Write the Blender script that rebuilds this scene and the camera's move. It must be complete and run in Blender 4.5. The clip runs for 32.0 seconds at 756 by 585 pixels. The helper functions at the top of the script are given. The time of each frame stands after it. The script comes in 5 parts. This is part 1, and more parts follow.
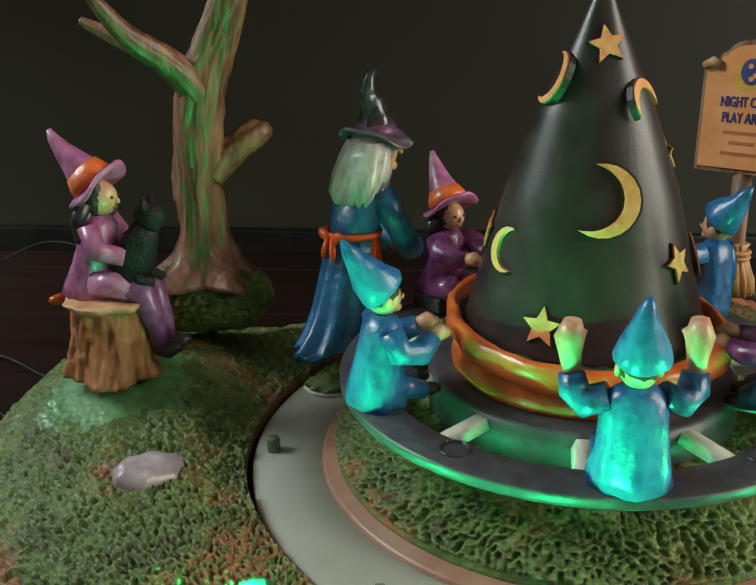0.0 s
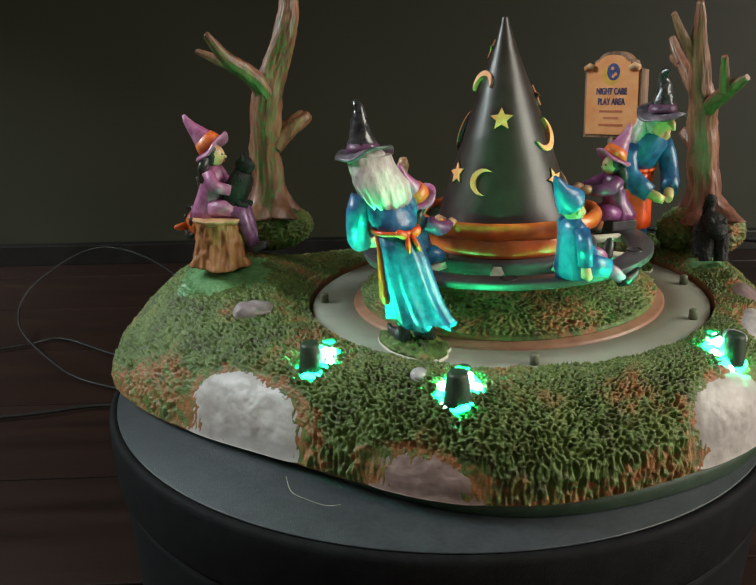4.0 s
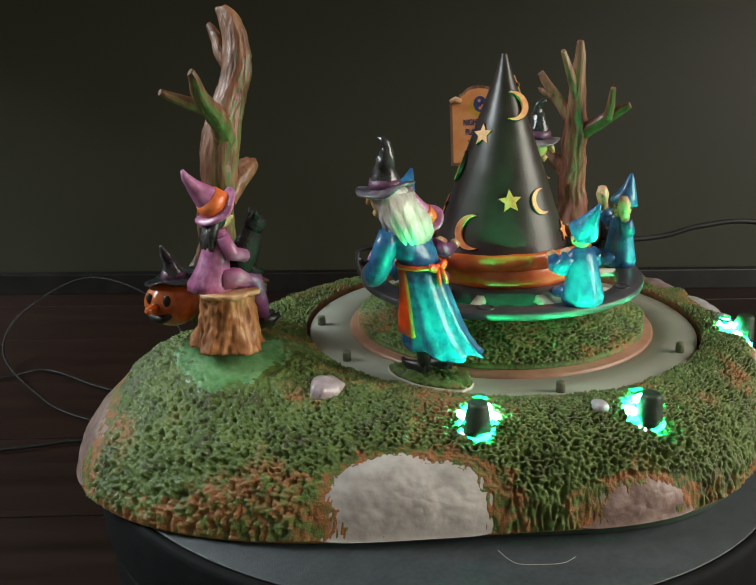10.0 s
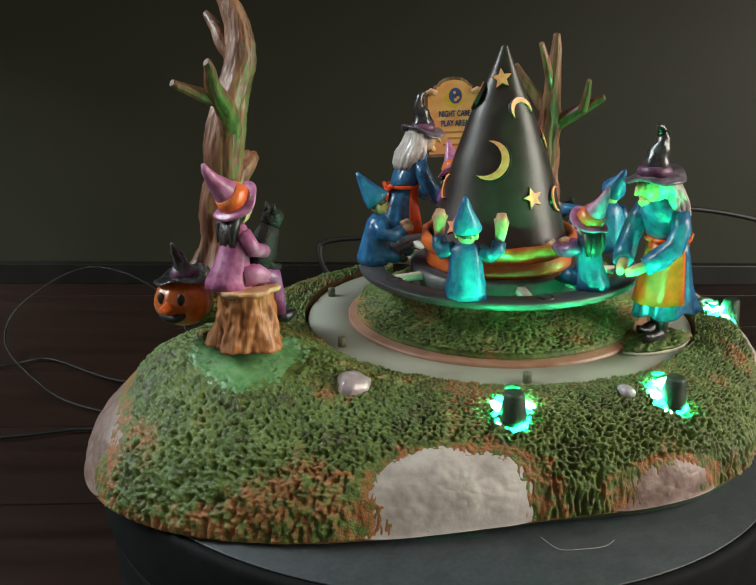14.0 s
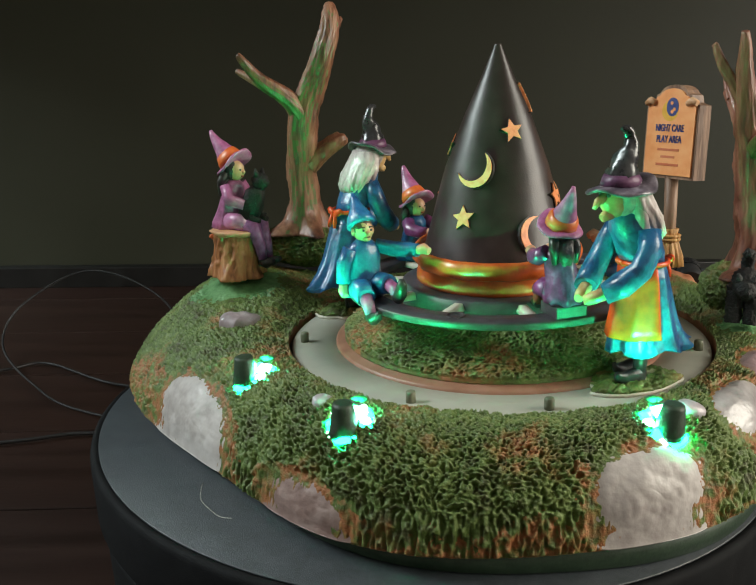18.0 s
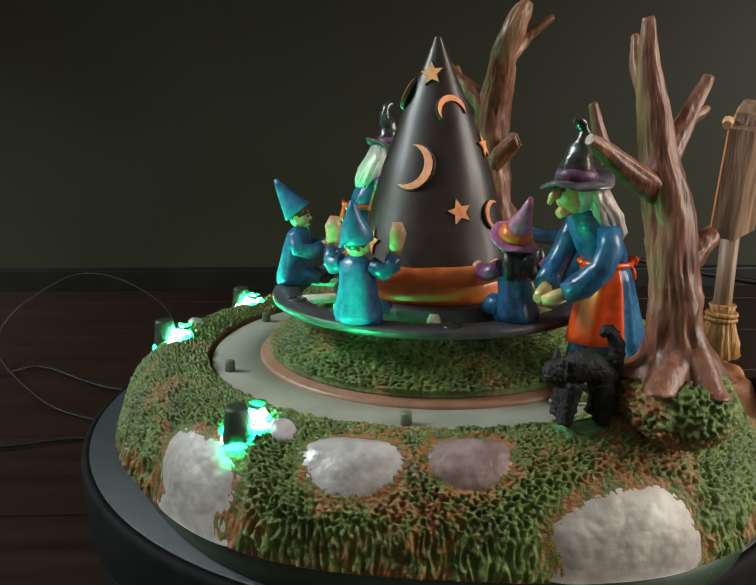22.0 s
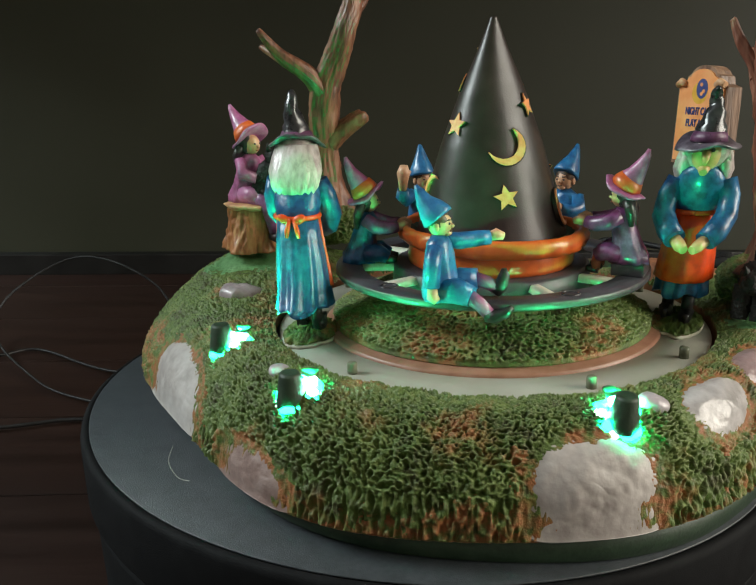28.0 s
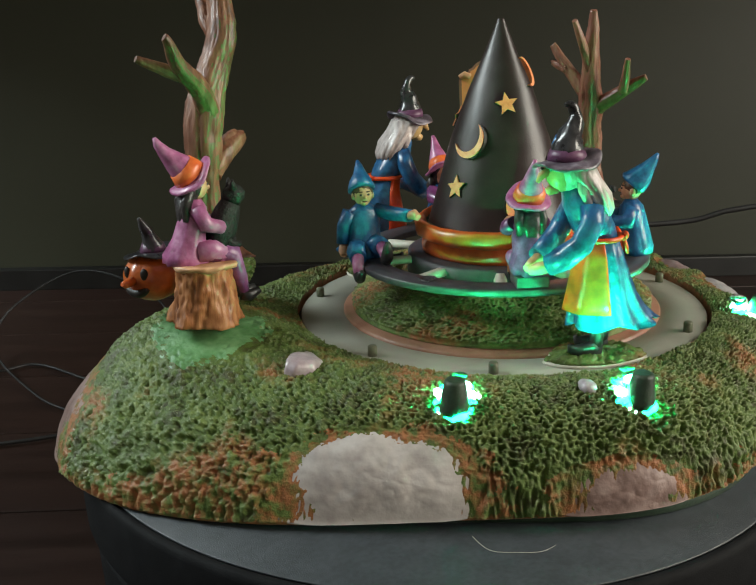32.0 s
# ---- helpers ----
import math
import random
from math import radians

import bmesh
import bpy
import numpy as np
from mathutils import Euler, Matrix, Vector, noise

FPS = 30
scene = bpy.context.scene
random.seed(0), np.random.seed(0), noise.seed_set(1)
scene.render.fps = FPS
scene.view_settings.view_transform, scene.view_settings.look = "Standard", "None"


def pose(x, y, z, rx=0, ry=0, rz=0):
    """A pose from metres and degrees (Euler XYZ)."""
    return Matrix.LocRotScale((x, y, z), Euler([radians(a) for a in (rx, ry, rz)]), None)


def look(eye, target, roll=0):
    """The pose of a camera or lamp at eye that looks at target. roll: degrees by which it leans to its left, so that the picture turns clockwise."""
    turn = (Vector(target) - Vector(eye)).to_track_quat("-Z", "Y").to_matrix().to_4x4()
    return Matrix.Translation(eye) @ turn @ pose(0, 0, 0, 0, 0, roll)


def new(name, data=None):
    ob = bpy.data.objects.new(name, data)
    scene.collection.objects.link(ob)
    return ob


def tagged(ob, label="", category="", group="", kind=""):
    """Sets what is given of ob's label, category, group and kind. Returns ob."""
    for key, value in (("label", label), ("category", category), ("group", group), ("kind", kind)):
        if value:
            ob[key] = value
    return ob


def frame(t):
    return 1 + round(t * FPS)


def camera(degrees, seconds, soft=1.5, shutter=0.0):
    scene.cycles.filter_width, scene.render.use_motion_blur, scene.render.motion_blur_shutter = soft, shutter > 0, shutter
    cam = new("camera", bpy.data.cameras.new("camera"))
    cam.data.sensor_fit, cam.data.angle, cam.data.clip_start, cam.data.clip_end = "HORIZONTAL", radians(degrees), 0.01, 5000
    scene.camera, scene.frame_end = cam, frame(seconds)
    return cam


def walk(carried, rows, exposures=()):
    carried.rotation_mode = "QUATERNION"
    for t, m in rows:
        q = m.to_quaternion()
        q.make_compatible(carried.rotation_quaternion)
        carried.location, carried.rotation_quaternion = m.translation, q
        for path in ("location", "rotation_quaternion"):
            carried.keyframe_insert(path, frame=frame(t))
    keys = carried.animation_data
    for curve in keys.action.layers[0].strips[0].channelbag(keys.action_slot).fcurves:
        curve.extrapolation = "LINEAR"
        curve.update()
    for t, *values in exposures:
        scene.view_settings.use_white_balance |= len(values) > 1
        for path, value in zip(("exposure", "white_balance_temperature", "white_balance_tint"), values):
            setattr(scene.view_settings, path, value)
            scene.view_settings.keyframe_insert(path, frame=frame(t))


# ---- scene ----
cam = camera(45.62, 32.0, soft=1.3)
# seconds, eye (metres), turn (degrees); z = 0 is the top of the turntable
EYES = [
    (0.0, -0.0324, -0.2184, 0.1629, 69.40, -1.29, -1.79),
    (0.5, -0.0401, -0.2565, 0.1522, 69.98, -1.07, -1.76),
    (1, -0.0322, -0.2888, 0.1633, 71.44, -0.75, -1.78),
    (1.5, -0.0248, -0.3122, 0.1777, 72.80, -0.51, -2.41),
    (2, -0.0272, -0.3100, 0.1727, 73.56, -0.55, -3.34),
    (2.5, -0.0230, -0.3256, 0.1791, 74.19, 0.30, -3.52),
    (3, -0.0352, -0.3679, 0.1674, 72.85, 0.17, -3.59),
    (3.5, -0.0463, -0.3760, 0.1609, 72.21, 0.24, -3.55),
    (4, -0.0502, -0.3833, 0.1628, 72.33, 0.38, -3.61),
    (4.5, -0.0499, -0.3831, 0.1660, 72.82, 0.41, -3.71),
    (6.5, -0.0518, -0.3757, 0.1629, 74.11, -0.55, -4.67),
    (7, -0.0530, -0.3751, 0.1620, 74.09, -0.66, -4.66),
    (7.5, -0.0549, -0.3749, 0.1622, 74.03, -0.58, -4.52),
    (8, -0.0538, -0.3729, 0.1615, 74.19, -0.58, -4.52),
    (8.5, -0.0539, -0.3725, 0.1604, 74.29, -0.57, -4.45),
    (9, -0.0527, -0.3720, 0.1617, 74.48, -0.48, -4.47),
    (9.5, -0.0533, -0.3719, 0.1622, 74.36, -0.48, -4.37),
    (10, -0.0550, -0.3729, 0.1633, 74.30, -0.58, -4.22),
    (10.5, -0.0556, -0.3729, 0.1643, 74.13, -0.67, -4.14),
    (11, -0.0556, -0.3740, 0.1654, 74.01, -0.83, -4.11),
    (11.5, -0.0561, -0.3743, 0.1646, 74.02, -0.99, -4.05),
    (12, -0.0568, -0.3751, 0.1631, 74.01, -1.10, -3.98),
    (12.5, -0.0569, -0.3753, 0.1638, 74.05, -1.20, -3.95),
    (13, -0.0571, -0.3749, 0.1623, 73.90, -1.32, -3.90),
    (13.5, -0.0566, -0.3734, 0.1622, 73.81, -1.31, -3.90),
    (14, -0.0553, -0.3735, 0.1623, 73.90, -1.17, -3.96),
    (14.5, -0.0539, -0.3720, 0.1626, 73.88, -1.04, -4.01),
    (15, -0.0536, -0.3711, 0.1623, 73.97, -0.92, -4.01),
    (15.5, -0.0524, -0.3699, 0.1621, 74.04, -0.79, -4.06),
    (17.5, -0.0508, -0.3713, 0.1628, 73.80, -0.49, -3.97),
    (18, -0.0506, -0.3710, 0.1622, 73.87, -0.47, -3.97),
    (18.5, -0.0501, -0.3685, 0.1610, 73.97, -0.46, -3.97),
    (19, -0.0500, -0.3680, 0.1601, 74.00, -0.42, -3.96),
    (19.5, -0.0499, -0.3668, 0.1588, 74.05, -0.46, -3.95),
    (20, -0.0501, -0.3659, 0.1573, 74.32, -0.56, -3.93),
    (20.5, -0.0507, -0.3655, 0.1566, 74.34, -0.61, -3.89),
    (21, -0.0493, -0.3645, 0.1581, 74.45, -0.66, -3.97),
    (21.5, -0.0498, -0.3629, 0.1567, 74.42, -0.77, -3.93),
    (22, -0.0501, -0.3611, 0.1572, 74.28, -0.69, -3.90),
    (22.5, -0.0504, -0.3599, 0.1574, 74.17, -0.50, -3.88),
    (23, -0.0510, -0.3599, 0.1583, 74.09, -0.37, -3.85),
    (23.5, -0.0510, -0.3595, 0.1579, 74.10, -0.33, -3.86),
    (24, -0.0502, -0.3594, 0.1573, 74.20, -0.42, -3.92),
    (24.5, -0.0514, -0.3613, 0.1548, 74.07, -0.72, -3.88),
    (25, -0.0517, -0.3621, 0.1541, 73.97, -0.87, -3.89),
    (25.5, -0.0524, -0.3640, 0.1541, 73.86, -0.81, -3.88),
    (26, -0.0518, -0.3637, 0.1541, 73.69, -0.83, -3.93),
    (26.5, -0.0505, -0.3634, 0.1540, 73.72, -0.86, -4.03),
    (28.5, -0.0512, -0.3653, 0.1547, 73.27, -0.83, -4.23),
    (29, -0.0505, -0.3647, 0.1547, 73.11, -0.79, -4.27),
    (29.5, -0.0503, -0.3643, 0.1545, 73.35, -0.79, -4.30),
    (30, -0.0508, -0.3640, 0.1535, 73.64, -0.64, -4.27),
    (30.5, -0.0519, -0.3638, 0.1532, 74.12, -0.42, -4.19),
    (31, -0.0514, -0.3624, 0.1519, 74.28, -0.20, -4.21),
    (31.5, -0.0506, -0.3615, 0.1519, 74.42, 0.01, -4.26),
    (32, -0.0500, -0.3601, 0.1509, 74.22, 0.07, -4.28),
]
walk(cam, [(t, pose(x, y, z, a, b, c)) for t, x, y, z, a, b, c in EYES], exposures=[(0, -0.18), (2, -0.08), (4, 0.06), (8, 0.12), (12, 0.1), (15, 0.18), (18, 0.18), (20, -0.04), (22, 0.06), (24, 0.06), (26, 0.12), (30, 0.12), (32, 0.16)])
MM = 0.001
# the turntable's angle and the carousel's own angle, in degrees, at some seconds
TURN = [(0, 0), (7.55, 0), (8, 6.22), (9, 21.31), (10, 36.91), (11, 53.25), (11.5, 61.4), (11.68, 64.37), (12.78, 64.37), (13, 60.75), (14, 44.45), (15, 28.66), (15.5, 20.68), (17.5, -10.54),
        (18.5, -26.36), (19.5, -42.13), (20.5, -57.07), (21.5, -72.28), (22.5, -87.95), (22.76, -92.12), (23.82, -92.12), (24, -89.41), (25, -73.97), (26, -58.78), (26.5, -50.93), (28.5, -19.67), (29, -11.41), (30, 4.69), (31, 20.1), (32, 33.13)]
SPIN = [(0, 120), (1, 93), (2, 65), (3, 37.5), (4, 8), (6.5, -64), (8, -115), (9, -146), (10, -180), (11, -213), (12, -247), (13, -277), (15, -333), (18, -422), (19, -454), (20, -490), (21, -523),
        (22, -551), (23, -577), (24, -606), (25, -636), (26, -668), (29, -757), (32, -848)]
HUB = (0.0290, -0.0098)
LEAN = 2.2  # the carousel's axis leans a little, as its base stands unevenly


def along(table, t):
    return float(np.interp(t, [a for a, b in table], [b for a, b in table]))


# ---- light ----
world = bpy.data.worlds.new("world")
scene.world = world
world.use_nodes = True
wn = world.node_tree
sky = wn.nodes.new("ShaderNodeTexSky")
sky.sky_type, sky.sun_disc = "NISHITA", False
sky.sun_elevation, sky.sun_rotation = radians(20), radians(120)
wn.links.new(sky.outputs[0], wn.nodes["Background"].inputs[0])
wn.nodes["Background"].inputs[1].default_value = 0.05


def window_light(name, eye, target, w, h, watts, colour):
    data = bpy.data.lights.new(name, "AREA")
    data.shape, data.size, data.size_y, data.energy, data.color = "RECTANGLE", w, h, watts, colour
    ob = new(name, data)
    ob.matrix_world = look(eye, target)
    return ob


window_light("window_daylight_right", (1.62, -0.55, 0.75), (0.0, 0.0, 0.05), 1.1, 1.2, 36, (1.0, 0.95, 0.82))
window_light("window_daylight_left", (-1.62, 0.25, 1.15), (0.0, 0.0, 0.0), 0.8, 0.7, 35, (0.84, 0.95, 0.95))


# ---- materials ----
def links(m):
    return m.node_tree.nodes, m.node_tree.links


def paint(name, colours, scale=400.0, rough=0.45, bump=0.2, bump_scale=900.0, coat=0.0, metal=0.0, detail=4.0, stretch=(1, 1, 1), spread=0.12, spec=0.5):
    """Noise at two scales runs through the colours from dark to light; a finer noise gives the relief."""
    m = bpy.data.materials.new(name)
    m.use_nodes = True
    n, l = links(m)
    b = n["Principled BSDF"]
    tc = n.new("ShaderNodeTexCoord")
    mp = n.new("ShaderNodeMapping")
    mp.inputs["Scale"].default_value = stretch
    l.new(tc.outputs["Object"], mp.inputs[0])
    big, small = n.new("ShaderNodeTexNoise"), n.new("ShaderNodeTexNoise")
    big.inputs["Scale"].default_value, big.inputs["Detail"].default_value = scale * 0.22, 3.0
    small.inputs["Scale"].default_value, small.inputs["Detail"].default_value = scale, detail
    mix = n.new("ShaderNodeMath")
    mix.operation = "MULTIPLY_ADD"
    mix.inputs[1].default_value = 0.5
    half = n.new("ShaderNodeMath")
    half.operation = "MULTIPLY"
    half.inputs[1].default_value = 0.5
    l.new(mp.outputs[0], big.inputs["Vector"]), l.new(mp.outputs[0], small.inputs["Vector"])
    l.new(small.outputs[0], half.inputs[0]), l.new(big.outputs[0], mix.inputs[0]), l.new(half.outputs[0], mix.inputs[2])
    ramp = n.new("ShaderNodeValToRGB")
    e = ramp.color_ramp.elements
    k = len(colours)
    for i, c in enumerate(colours):
        at = 0.5 + spread * (2 * i / max(k - 1, 1) - 1)
        el = e[i] if i < 2 else e.new(at)
        el.position, el.color = at, (*c, 1)
    l.new(mix.outputs[0], ramp.inputs[0])
    l.new(ramp.outputs[0], b.inputs["Base Color"])
    b.inputs["Roughness"].default_value, b.inputs["Metallic"].default_value = rough, metal
    b.inputs["Specular IOR Level"].default_value = spec
    b.inputs["Coat Weight"].default_value, b.inputs["Coat Roughness"].default_value = coat, 0.12
    rr = n.new("ShaderNodeMapRange")
    rr.inputs[3].default_value, rr.inputs[4].default_value = max(rough - 0.12, 0.05), min(rough + 0.12, 1.0)
    l.new(small.outputs[0], rr.inputs[0]), l.new(rr.outputs[0], b.inputs["Roughness"])
    if bump:
        fine, bp = n.new("ShaderNodeTexNoise"), n.new("ShaderNodeBump")
        fine.inputs["Scale"].default_value, fine.inputs["Detail"].default_value = bump_scale, 3.0
        bp.inputs["Strength"].default_value, bp.inputs["Distance"].default_value = bump, 0.0006
        l.new(mp.outputs[0], fine.inputs["Vector"]), l.new(fine.outputs[0], bp.inputs["Height"]), l.new(bp.outputs[0], b.inputs["Normal"])
    return m


def glow(name, colour, strength):
    m = bpy.data.materials.new(name)
    m.use_nodes = True
    b = links(m)[0]["Principled BSDF"]
    b.inputs["Base Color"].default_value = (*colour, 1)
    b.inputs["Emission Color"].default_value = (*colour, 1)
    b.inputs["Emission Strength"].default_value = strength
    return m


def moss_material(name, soil_from=0.485):
    """Cast moss: dark green hollows, dry-brushed light ridges, patches of bare red-brown soil."""
    m = paint(name, [(0.052, 0.058, 0.012), (0.082, 0.138, 0.022), (0.165, 0.222, 0.055)], 300, 0.62, 0.6, 1500, coat=0.06, spread=0.14)
    n, l = links(m)
    b = n["Principled BSDF"]
    ramp = [x for x in n if x.type == "VALTORGB"][0]
    tc = [x for x in n if x.type == "TEX_COORD"][0]
    soil = n.new("ShaderNodeTexNoise")
    soil.inputs["Scale"].default_value, soil.inputs["Detail"].default_value = 34.0, 4.0
    l.new(tc.outputs["Object"], soil.inputs["Vector"])
    sr = n.new("ShaderNodeValToRGB")
    sr.color_ramp.elements[0].position, sr.color_ramp.elements[1].position = soil_from, soil_from + 0.12
    l.new(soil.outputs[0], sr.inputs[0])
    fine = n.new("ShaderNodeTexNoise")
    fine.inputs["Scale"].default_value, fine.inputs["Detail"].default_value = 260.0, 3.0
    l.new(tc.outputs["Object"], fine.inputs["Vector"])
    mul = n.new("ShaderNodeMath")
    mul.operation = "MULTIPLY"
    fr = n.new("ShaderNodeValToRGB")
    fr.color_ramp.elements[0].position, fr.color_ramp.elements[1].position = 0.38, 0.6
    l.new(fine.outputs[0], fr.inputs[0])
    l.new(sr.outputs[0], mul.inputs[0]), l.new(fr.outputs[0], mul.inputs[1])
    mx = n.new("ShaderNodeMix")
    mx.data_type = "RGBA"
    mx.inputs[7].default_value = (0.31, 0.118, 0.038, 1)
    l.new(mul.outputs[0], mx.inputs[0]), l.new(ramp.outputs[0], mx.inputs[6])
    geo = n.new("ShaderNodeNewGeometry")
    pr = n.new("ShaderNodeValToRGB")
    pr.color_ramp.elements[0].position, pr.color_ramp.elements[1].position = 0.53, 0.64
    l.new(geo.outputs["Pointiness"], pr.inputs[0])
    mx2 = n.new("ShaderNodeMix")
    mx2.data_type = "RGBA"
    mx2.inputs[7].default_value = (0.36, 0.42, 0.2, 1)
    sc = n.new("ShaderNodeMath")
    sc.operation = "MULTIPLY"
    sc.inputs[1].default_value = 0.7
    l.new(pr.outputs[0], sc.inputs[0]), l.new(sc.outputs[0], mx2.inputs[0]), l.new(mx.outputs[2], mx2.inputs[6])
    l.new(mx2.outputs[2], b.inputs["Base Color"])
    return m


